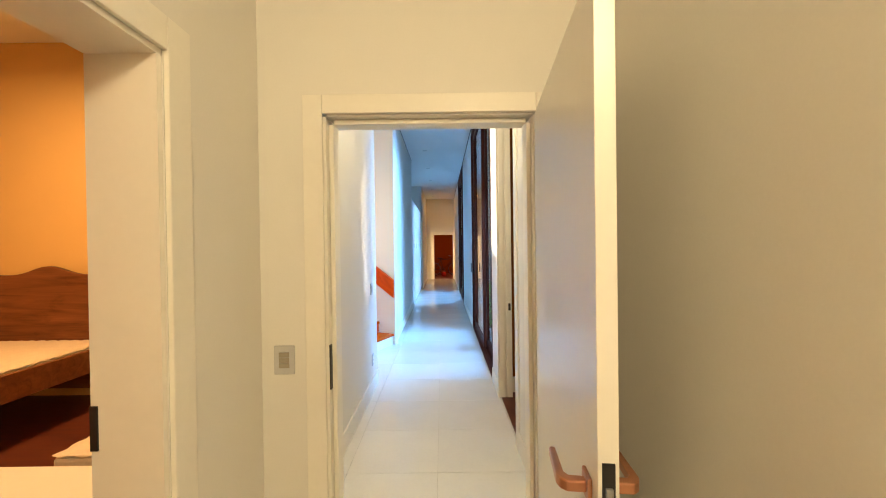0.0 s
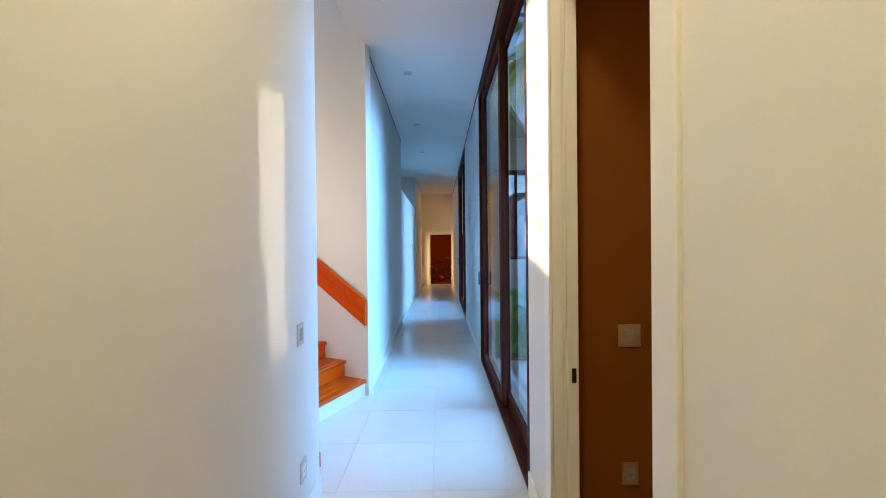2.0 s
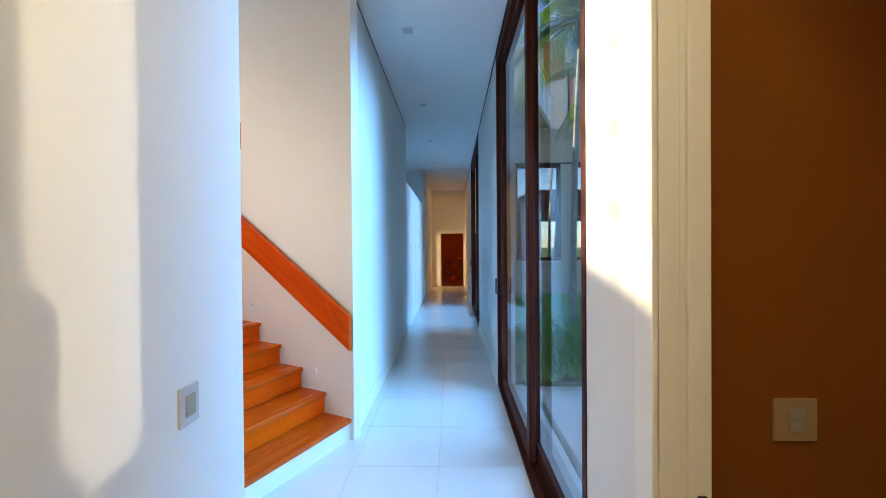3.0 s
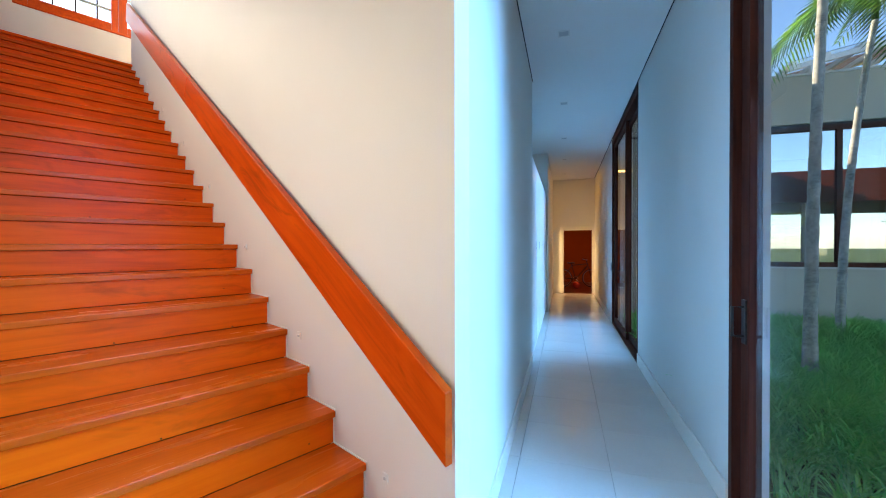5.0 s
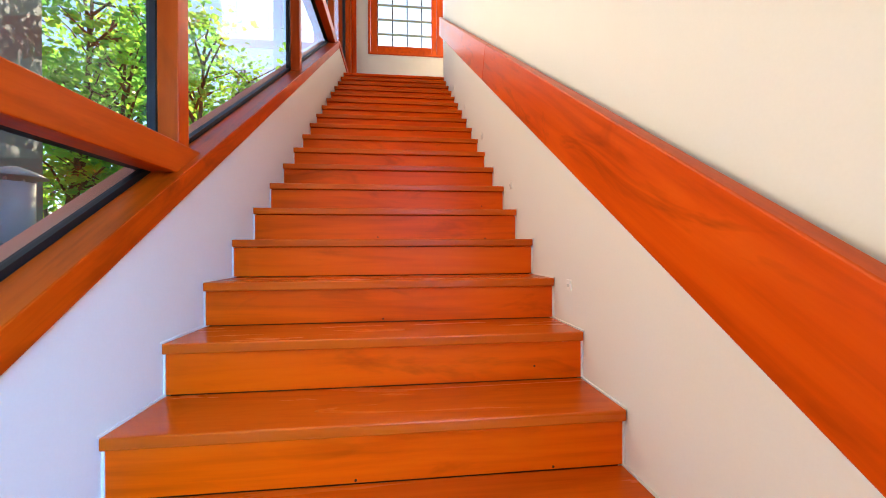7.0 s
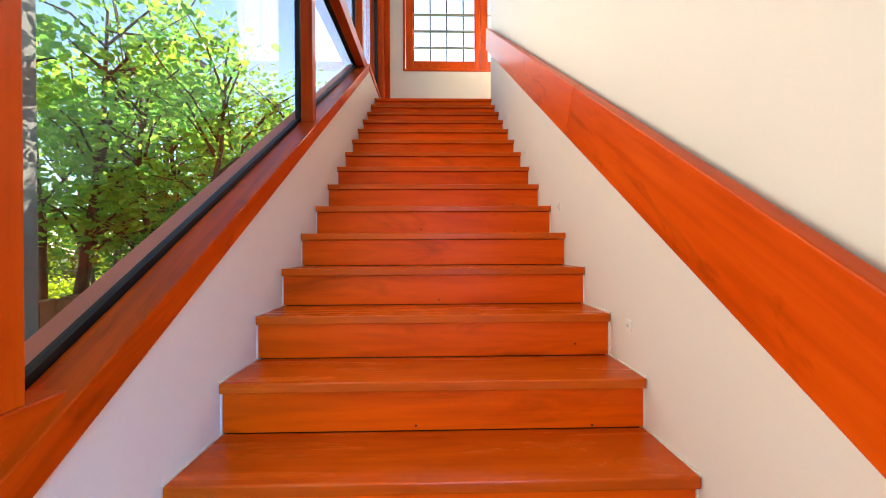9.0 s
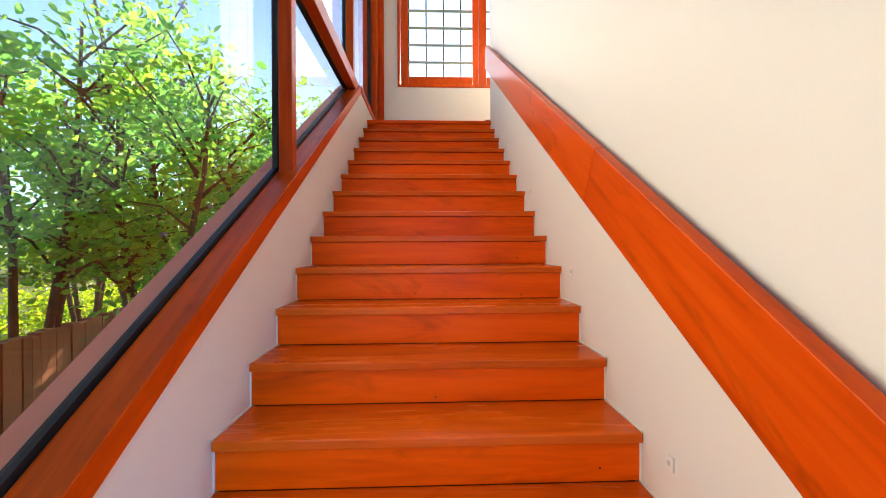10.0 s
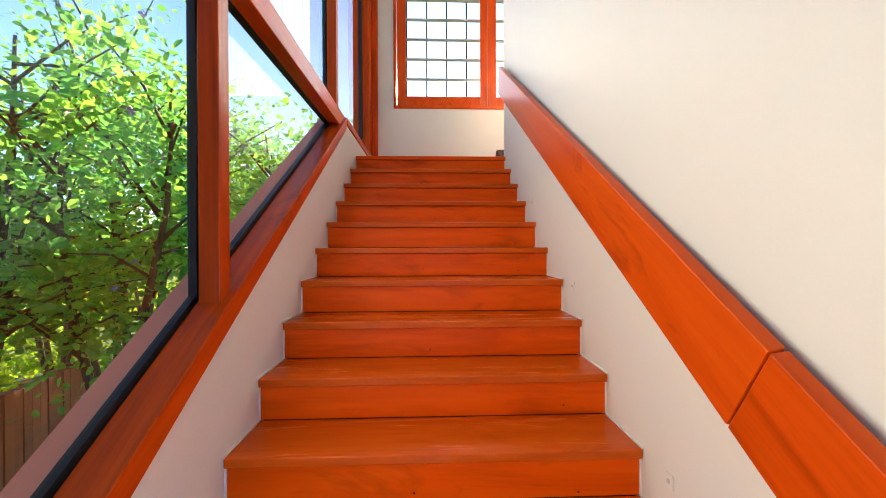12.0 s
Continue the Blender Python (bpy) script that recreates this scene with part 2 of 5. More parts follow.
def leaf_material(name, dark, light):
    m, nt, b = material(name, dark, 0.45)
    L = nt.links.new
    g = nt.nodes.new("ShaderNodeNewGeometry")
    r = ramp(nt, [(0.0, dark), (0.55, tuple((a + c) / 2 for a, c in zip(dark, light))), (1.0, light)])
    L(g.outputs["Random Per Island"], r.inputs[0])
    L(r.outputs[0], b.inputs["Base Color"])
    tr = nt.nodes.new("ShaderNodeBsdfTranslucent")
    r2 = ramp(nt, [(0.0, tuple(min(0.8, c * k) for c, k in zip(dark, (2.4, 2.5, 1.8)))), (1.0, tuple(min(0.85, c * k) for c, k in zip(light, (1.8, 1.9, 1.4))))])
    L(g.outputs["Random Per Island"], r2.inputs[0])
    L(r2.outputs[0], tr.inputs["Color"])
    mx = node(nt, "ShaderNodeMixShader", Fac=0.64)
    L(b.outputs[0], mx.inputs[1])
    L(tr.outputs[0], mx.inputs[2])
    L(mx.outputs[0], nt.nodes["Material Output"].inputs["Surface"])
    return m


M_LEAF = leaf_material("shrub_leaf", (0.085, 0.24, 0.07), (0.28, 0.48, 0.08))
M_PALM = leaf_material("palm_leaf", (0.02, 0.06, 0.014), (0.06, 0.12, 0.025))
M_GRASS = leaf_material("grass_blade", (0.08, 0.30, 0.07), (0.24, 0.54, 0.13))
M_TINTED = glass_material("reflective_house_glass", (0.75, 0.82, 0.85))
M_TINTED.node_tree.nodes["Principled BSDF"].inputs["IOR"].default_value = 1.5
M_TINTED.node_tree.nodes["Principled BSDF"].inputs["Metallic"].default_value = 0.55
M_FLOWER = mottled("lilac_petal", (0.42, 0.30, 0.55), 0.6, 0.1, 8.0, 60.0, 0.0)

# ---------------------------------------------------------------- mesh helpers
def boxes(*bs, bevel=0.0):
    """A bmesh of axis-aligned boxes (x0, x1, y0, y1, z0, z1)."""
    bm = bmesh.new()
    for x0, x1, y0, y1, z0, z1 in bs:
        vs = [bm.verts.new(p) for p in ((x0, y0, z0), (x1, y0, z0), (x1, y1, z0), (x0, y1, z0), (x0, y0, z1), (x1, y0, z1), (x1, y1, z1), (x0, y1, z1))]
        for f in ((3, 2, 1, 0), (4, 5, 6, 7), (0, 1, 5, 4), (1, 2, 6, 5), (2, 3, 7, 6), (3, 0, 4, 7)):
            bm.faces.new([vs[i] for i in f])
    if bevel:
        bmesh.ops.bevel(bm, geom=list(bm.edges), offset=bevel, segments=2, profile=0.5, affect="EDGES")
    return bm


def prism(points, y0, y1, bevel=0.0):
    """A profile in x-z, drawn from y0 to y1."""
    bm = bmesh.new()
    a = [bm.verts.new((x, y0, z)) for x, z in points]
    b = [bm.verts.new((x, y1, z)) for x, z in points]
    bm.faces.new(a)
    bm.faces.new(b[::-1])
    n = len(points)
    for i in range(n):
        j = (i + 1) % n
        bm.faces.new((a[j], a[i], b[i], b[j]))
    bmesh.ops.recalc_face_normals(bm, faces=bm.faces)
    if bevel:
        bmesh.ops.bevel(bm, geom=list(bm.edges), offset=bevel, segments=2, profile=0.5, affect="EDGES")
    return bm


def tube(points, radii, sides=8, cap=True):
    """A round tube along points."""
    bm = bmesh.new()
    rings = []
    pts = [Vector(p) for p in points]
    for i, p in enumerate(pts):
        d = (pts[min(i + 1, len(pts) - 1)] - pts[max(i - 1, 0)]).normalized()
        a = d.orthogonal().normalized() if abs(d.z) > 0.9 else d.cross(Vector((0, 0, 1))).normalized()
        b = d.cross(a)
        r = radii[i] if isinstance(radii, (list, tuple)) else radii
        rings.append([bm.verts.new(p + (a * math.cos(k * math.tau / sides) + b * math.sin(k * math.tau / sides)) * r) for k in range(sides)])
    for r0, r1 in zip(rings, rings[1:]):
        for k in range(sides):
            f = bm.faces.new((r0[k], r0[(k + 1) % sides], r1[(k + 1) % sides], r1[k]))
            f.smooth = True
    if cap:
        bm.faces.new(rings[0][::-1])
        bm.faces.new(rings[-1])
    bmesh.ops.recalc_face_normals(bm, faces=bm.faces)
    return bm


def merged(*bms):
    out = bmesh.new()
    for b in bms:
        me = bpy.data.meshes.new("tmp")
        b.to_mesh(me)
        b.free()
        out.from_mesh(me)
        bpy.data.meshes.remove(me)
    return out


def mesh_of(name, bm, mat):
    me = bpy.data.meshes.new(name)
    bm.to_mesh(me)
    bm.free()
    me.materials.append(mat)
    return me


def part(name, bm, mat, parent=None, label="", m=None):
    """Links a bmesh as one mesh object under a thing or a part."""
    ob = new(name, mesh_of(name, bm, mat))
    if parent:
        ob.parent = parent
    if m is not None:
        ob.matrix_basis = m
    return tagged(ob, label)


def shared(name, me, parent, m):
    ob = new(name, me)
    ob.parent = parent
    ob.matrix_basis = m
    return ob


def thing(name, label, category, m=None, kind="", group=""):
    ob = new(name)
    ob.empty_display_size = 0.1
    if m is not None:
        ob.matrix_basis = m
    return tagged(ob, label, category, group, kind)


def setting(name, bm, mat, label, category, m=None):
    return tagged(part(name, bm, mat, None, "", m), label, category, "", "structure")


# stair space: x up the run, y to the climber's left, z up
RISE, GOING, WIDTH, STEPS = 0.172, 0.264, 1.413, 24
SLOPE = RISE / GOING
TOPZ = RISE * STEPS


def nosing(s):
    return RISE * (1 + s / GOING)


H = 3.645                       # corridor ceiling
XL, XR = -0.692, 0.614          # corridor walls
YD = -0.077                     # near face of the entry door wall
YE = 16.09                      # end wall
UP = 7.2                        # stairwell ceiling

# ---------------------------------------------------------------- large structure
# floor bed under the tiles
floor = setting("floor", boxes((-0.95, XR + 0.3, -3.2, YE + 0.1, -0.16, -0.012), (-2.2, -0.95, 2.5, 4.6, -0.16, -0.012)), M_GROUT, "cream porcelain tile floor with thin beige joints", "floor")
# left corridor wall up to the stair, and the wall after it
setting("wall_west_near", boxes((-0.89, XL, YD, 2.71, 0, UP)), M_WALL, "smooth white painted corridor wall", "wall")
setting("wall_west_far", boxes((-0.80, XL, 4.40, 8.12, 0, H + 0.1)), M_WALL, "smooth white painted corridor wall beyond the stair", "wall")
setting("wall_west_niche", boxes((-1.42, -1.30, 8.12, 12.2, 0, H), (-1.30, -0.80, 8.0, 8.12, 0, H)), M_WALL, "white painted wall behind the tall cabinets", "wall")
setting("wall_west_end", boxes((-1.42, XL + 0.035, 12.2, YE, 0, H)), M_WALL, "cream painted wall near the end door", "wall")
# right wall with the tall pocket door, two glazed openings
setting("wall_east_a", boxes((XR, XR + 0.13, YD + 0.14, 1.25, 0, H)), M_WALL, "smooth white painted wall by the pocket door", "wall")
setting("wall_east_b", boxes((XR, XR + 0.13, 1.25, 2.22, 2.86, H)), M_WALL, "white painted wall over the pocket door", "wall")
setting("wall_east_c", boxes((XR, XR + 0.13, 2.22, 2.70, 0, H)), M_WALL, "white painted pier between door and glazing", "wall")
setting("wall_east_d", boxes((XR, XR + 0.20, 5.57, 8.50, 0, H)), M_WALL, "white painted wall between two glazed openings", "wall")
setting("wall_east_e", boxes((XR, XR + 0.20, 11.35, YE, 0, H)), M_WALL, "cream painted wall near the end door", "wall")
setting("wall_end", boxes((-1.42, -0.33, YE, YE + 0.15, 0, H), (0.565, XR + 0.2, YE, YE + 0.15, 0, H), (-0.33, 0.565, YE, YE + 0.15, 2.045, H)), M_WALL, "cream painted end wall over a white door frame", "wall")
# ceiling of the corridor; black strips put the shade into its edge gaps
setting("ceiling", boxes((XL + 0.012, XR - 0.012, YD + 0.14, YE, H, H + 0.25), (-1.42, XL + 0.012, 8.13, YE, H, H + 0.25), (XL - 0.10, XL + 0.012, 2.715, 4.30, H, H + 0.25)), M_CEIL, "white plaster ceiling with thin shadow gap", "ceiling")
setting("ceiling_gap_shade", boxes((XL - 0.11, XL + 0.012, 4.40, 8.12, H + 0.012, H + 0.25), (XR - 0.012, XR + 0.2, YD, YE, H + 0.012, H + 0.25)), M_ALU_AND_SHADE, "black strip putting shade into the ceiling edge gap", "ceiling")
# entry hall
setting("wall_entry_west", boxes((-0.89, XL, -0.625, YD, 0, 2.9), (-0.89, XL, -1.52, -0.625, 2.065, 2.9), (-0.89, XL, -3.2, -1.52, 0, 2.9)), M_WALL, "warm white wall with the bedroom doorway", "wall")
setting("wall_entry_east", boxes((0.66, 0.80, -3.2, YD, 0, 2.9)), M_WALL, "warm white wall behind the open door", "wall")
setting("wall_entry_south", boxes((-0.89, 0.80, -3.35, -3.2, 0, 2.9)), M_WALL, "warm white wall of the entry hall", "wall")
setting("wall_door", boxes((XL, -0.44, YD, YD + 0.14, 0, 2.9), (0.465, 0.80, YD, YD + 0.14, 0, 2.9), (-0.44, 0.465, YD, YD + 0.14, 2.09, 2.9), (XL, 0.80, YD, YD + 0.14, 2.9, H)), M_WALL, "warm white wall around the entry doorway", "wall")
setting("ceiling_entry", boxes((-0.89, 0.80, -3.35, YD + 0.13, 2.9, 3.05)), M_CEIL, "white plaster ceiling of the entry hall", "ceiling")

# stairwell: right wall, left parapet, far wall, ceiling
setting("wall_stair_right", boxes((0.03, 6.15, -0.14, 0.0, 0, UP), (-0.02, 0.03, -0.085, 0.0, 0, H + 0.25)), M_WALL, "tall white painted stair wall", "wall", STAIR)
S0, S1 = -0.66, 5.68
setting("wall_stair_parapet", prism([(S0, -0.05), (7.3, -0.05), (7.3, 4.29), (S1, 4.29), (S0, nosing(S0) + 0.395)], WIDTH, WIDTH + 0.20), M_WALL, "white parapet wall rising beside the stair", "wall", STAIR)
WV0, WV1 = -1.45, 1.157
setting("wall_stair_far", boxes((7.3, 7.5, WV1, 1.62, 0, UP), (7.3, 7.5, -3.2, WV0, 0, UP), (7.3, 7.5, WV0, WV1, 0, 5.006), (7.3, 7.5, WV0, WV1, 6.85, UP)), M_WALL, "white painted landing wall around a window", "wall", STAIR)
setting("ceiling_stair", boxes((-1.6, 7.5, -3.2, 1.75, UP, UP + 0.2)), M_CEIL, "white plaster stairwell ceiling", "ceiling", STAIR)
setting("wall_landing_right", boxes((6.15, 7.5, -3.35, -3.2, TOPZ, UP), (5.9, 6.15, -3.35, -0.14, TOPZ, UP)), M_WALL, "white painted landing wall", "wall", STAIR)
setting("wall_over_corridor", boxes((XL + 0.012, XL + 0.13, 2.60, 4.40, H + 0.25, UP)), M_WALL, "white painted wall over the corridor ceiling", "wall")
landing = thing("landing_floor", "red hardwood landing at the stair top", "floor", STAIR, "structure")
part("slab", boxes((6.13, 7.3, -3.2, WIDTH, TOPZ - 0.2, TOPZ - 0.036)), M_WALL, landing)

# ---------------------------------------------------------------- staircase
stair = thing("staircase", "straight red hardwood staircase with white sides", "staircase", STAIR)
NOSE, TT = 0.022, 0.034
tread_bm = boxes((-NOSE + 0.0, GOING + 0.004, 0.004, WIDTH - 0.004, -TT, 0), bevel=0.005)
tread_me = mesh_of("tread", tread_bm, M_STEP)
riser_me = mesh_of("riser", boxes((0, 0.018, 0.006, WIDTH - 0.006, 0.0015, RISE - TT - 0.004)), M_TREAD)
for k in range(1, STEPS + 1):
    s = (k - 1) * GOING + NOSE
    z = k * RISE
    if k < STEPS:
        shared("tread", tread_me, stair, pose(s, 0, z))
    if k > 1:
        shared("riser", riser_me, stair, pose(s, 0, z - RISE + 0.002))
plug_me = mesh_of("screw_plug", tube([(0, 0, 0), (-0.0012, 0, 0)], 0.004, 8), M_DARKW)
for v0, v1 in ((0.0, 0.006), (WIDTH - 0.006, WIDTH)):
    bits = []
    for k in range(1, STEPS):
        s, z = (k - 1) * GOING, k * RISE
        bits.append((s + 0.004, s + GOING + NOSE, v0, v1, z - 0.001, z + 0.005))
        bits.append((s + GOING + NOSE - 0.005, s + GOING + NOSE + 0.001, v0, v1, z + 0.005, z + RISE - TT))
    part("sealant", boxes(*bits), M_WALL, stair, "thin white sealant bead along the steps")
for k in range(2, STEPS + 1):
    for v in ((0.16,), (WIDTH * 0.5,), (), (0.2, WIDTH * 0.55))[k % 4]:
        shared("screw_plug", plug_me, stair, pose((k - 1) * GOING + NOSE - 0.0004, v + 0.02 * math.sin(k * 7.1 + v * 9), (k - 1) * RISE + 0.03 + 0.02 * math.sin(k * 3.3 + v)))
part("base_riser", boxes((NOSE + 0.002, NOSE + 0.03, -0.0, WIDTH + 0.02, 0, RISE - TT - 0.001)), M_WALL, stair, "white plastered bottom riser")
part("carriage", prism([(0.06, -0.02)] + [q for k in range(1, STEPS) for q in ((NOSE + (k - 1) * GOING + 0.022, k * RISE - TT - 0.008), (NOSE + k * GOING + 0.015, k * RISE - TT - 0.008))] + [(6.07, TOPZ - 0.2), (6.07, -0.02)], 0.01, WIDTH - 0.01), M_DARKW, stair)
for i in range(5):
    part("landing_plank", boxes((6.072 + i * 0.24, 6.310 + i * 0.24, -3.2, WIDTH - 0.004, TOPZ - 0.034, TOPZ), bevel=0.003), M_TREAD, landing)

# handrail board on the right wall
rail = thing("handrail", "broad red hardwood handrail board fixed to the wall", "handrail", STAIR)
RB, RT = 0.582, 0.856
JT, JB = 3.135, 3.245


def rail_piece(sa_t, sa_b, sb_t, sb_b):
    bm = bmesh.new()
    prof = []
    for st, sb in ((sa_t, sa_b), (sb_t, sb_b)):
        prof.append([bm.verts.new(p) for p in ((sb, 0.027, nosing(sb) + RB), (sb, 0.066, nosing(sb) + RB), (st, 0.066, nosing(st) + RT - 0.006), (st, 0.027, nosing(st) + RT))])
    a, b = prof
    bm.faces.new(a)
    bm.faces.new(b[::-1])
    for i in range(4):
        j = (i + 1) % 4
        bm.faces.new((a[j], a[i], b[i], b[j]))
    bmesh.ops.recalc_face_normals(bm, faces=bm.faces)
    bmesh.ops.bevel(bm, geom=list(bm.edges), offset=0.004, segments=2, profile=0.5, affect="EDGES")
    return bm


part("lower_board", rail_piece(-0.03, -0.03, JT - 0.002, JB - 0.002), M_RAILW, rail)
part("upper_board", rail_piece(JT + 0.002, JB + 0.002, 6.06, 6.10), M_RAILW, rail)
for s in (0.5, 1.6, 2.7, 3.8, 4.9, 5.8):
    part("bracket", boxes((s - 0.03, s + 0.03, 0.0, 0.028, nosing(s) + 0.70, nosing(s) + 0.80)), M_STEEL, rail)

# step light sockets on the right wall
for s in (0.39, 1.18, 1.97, 2.76, 3.55, 4.34, 5.13):
    so = thing("step_light", "tiny white square step light in the wall", "step light", STAIR @ pose(s, 0.0, nosing(s) + 0.075), group="step lights along the stair")
    part("plate", boxes((-0.017, 0.017, 0.0, 0.007, -0.022, 0.022), bevel=0.002), M_WPLATE, so)
    part("lens", boxes((-0.006, 0.006, 0.007, 0.010, -0.006, 0.006)), M_PLATE, so)

# sloping wooden sill and the glazed timber wall on the left
sill = thing("window_sill", "sloping red hardwood sill board on the parapet", "window sill", STAIR)
CT, CB = 0.487, 0.395
part("sloping_board", prism([(S0, nosing(S0) + CB), (S1 - 0.05, nosing(S1 - 0.05) + CB), (S1 + 0.0, nosing(S1) + CT - 0.005), (S0, nosing(S0) + CT)], WIDTH - 0.012, WIDTH + 0.100, bevel=0.004), M_RAILW, sill)
part("level_board", boxes((S1 + 0.002, 7.298, WIDTH - 0.012, WIDTH + 0.205, 4.295, 4.35), bevel=0.004), M_RUN, sill)

win = thing("stair_window", "tall timber and glass wall beside the stair", "window", STAIR, "structure")
PV0, PV1 = WIDTH + 0.02, WIDTH + 0.09
GV = WIDTH + 0.120
# transoms, level
part("transom", boxes((S0, 2.17, PV0 - 0.005, PV1 + 0.008, 1.945, 2.055), bevel=0.004), M_RUN, win)
part("transom", boxes((S0, S1 + 0.02, PV0 - 0.005, PV1 + 0.008, 4.245, 4.365), bevel=0.004), M_RUN, win)
# posts between transoms
for s, z0, z1 in ((0.28, 1.0, 1.945), (0.28, 2.055, 4.245), (2.00, 2.055, 4.245), (3.73, nosing(3.73) + CT - 0.02, 4.245), (0.28, 4.365, UP), (2.00, 4.365, UP), (3.73, 4.365, UP), (5.42, 4.365, UP)):
    part("post", boxes((s, s + 0.07, PV0, PV1, z0, z1), bevel=0.003), M_POST, win)
part("end_post", boxes((7.10, 7.297, PV0, PV1 + 0.13, 4.352, UP), bevel=0.004), M_POST, win)
part("end_trim", boxes((7.27, 7.298, WIDTH - 0.06, PV0 - 0.002, TOPZ + 0.002, UP), bevel=0.003), M_POST, win)
# black glazing frames behind the timber
SILLV = [(S0, nosing(S0) + CT), (S1, nosing(S1) + CT)]
part("glazing_frame", prism([(S0, nosing(S0) + CT - 0.03), (S1, nosing(S1) + CT - 0.03), (S1, nosing(S1) + CT + 0.016), (S0, nosing(S0) + CT + 0.016)], GV - 0.016, GV + 0.014), M_ALU_AND_SHADE, win)
for s, z0 in ((0.315, 1.3), (2.035, 2.0), (3.765, 3.1), (5.455, 4.35)):
    part("glazing_frame", boxes((s - 0.028, s + 0.028, GV - 0.02, GV + 0.014, z0, UP)), M_ALU_AND_SHADE, win)
for z, s1 in ((2.0, 2.2), (4.305, 5.7)):
    part("glazing_frame", boxes((S0, s1, GV - 0.022, GV + 0.032, z - 0.05, z + 0.05)), M_ALU_AND_SHADE, win)
part("glazing_frame", boxes((S1, 7.5, GV - 0.022, GV + 0.032, 4.34, 4.40)), M_ALU_AND_SHADE, win)
part("glazing_frame", boxes((7.05, 7.12, GV - 0.02, GV + 0.03, 4.40, UP)), M_ALU_AND_SHADE, win)


def pane(name, bm, parent):
    ob = part(name, bm, M_STAIRGLASS if parent == win else M_GLASS, parent)
    ob.visible_shadow = False
    return ob


for sa, sb in ((S0, 0.315), (0.315, 2.035), (2.035, 3.765), (3.765, 5.58)):
    pane("pane", prism([(sa, nosing(sa) + CT), (sb, nosing(sb) + CT), (sb, 4.31), (sa, 4.31)], GV, GV + 0.010), win)
for sa, sb in ((S0, 0.315), (0.315, 2.035), (2.035, 3.765), (3.765, 5.455), (5.455, 7.08)):
    pane("pane", boxes((sa, sb, GV, GV + 0.010, 4.31, UP)), win)
setting("sill_stone", prism([(S0, nosing(S0) + 0.38), (S1, nosing(S1) + 0.38), (S1, nosing(S1) + 0.475), (S0, nosing(S0) + 0.475)], WIDTH + 0.137, WIDTH + 0.225), mottled("pinkish_stone_sill", (0.74, 0.25, 0.15), 0.6, 0.06, 3.0, 60.0, 0.1), "pinkish stone outer window sill", "window sill", STAIR)

# window over the landing
lw = thing("landing_window", "red timber casement window with a metal grille", "window", STAIR, "structure")
for b in ((7.28, 7.40, WV1 - 0.035, WV1 + 0.002, 5.006, 6.85), (7.28, 7.40, WV0, WV1, 5.004, 5.045), (7.28, 7.40, WV0, WV1, 6.80, 6.85), (7.28, 7.40, WV0, WV0 + 0.04, 5.045, 6.80)):
    part("frame", boxes(b, bevel=0.004), M_POST, lw)
for va, vb in ((-0.015, WV1 - 0.04), (-1.41, -0.021)):
    part("sash", boxes((7.31, 7.36, va, va + 0.085, 5.05, 6.795), bevel=0.004), M_POST, lw)
    part("sash", boxes((7.31, 7.36, vb - 0.11, vb, 5.05, 6.795), bevel=0.004), M_POST, lw)
    part("sash", boxes((7.31, 7.36, va + 0.087, vb - 0.112, 5.05, 5.165), bevel=0.004), M_RUN, lw)
    part("sash", boxes((7.31, 7.36, va + 0.087, vb - 0.112, 6.70, 6.795), bevel=0.004), M_RUN, lw)
    pane("pane", boxes((7.332, 7.338, va + 0.085, vb - 0.11, 5.165, 6.70)), lw)
for i in range(11):
    v = 1.003 - i * 0.257
    if v > WV0 + 0.05:
        part("grille_bar", boxes((7.44, 7.456, v - 0.009, v + 0.009, 5.0, 6.86)), M_BLACK, lw)
for i in range(8):
    z = 5.17 + i * 0.2535
    if z < 6.8:
        part("grille_bar", boxes((7.41, 7.44, WV0 + 0.04, WV1 - 0.03, z - 0.012, z + 0.012)), M_STEEL, lw)
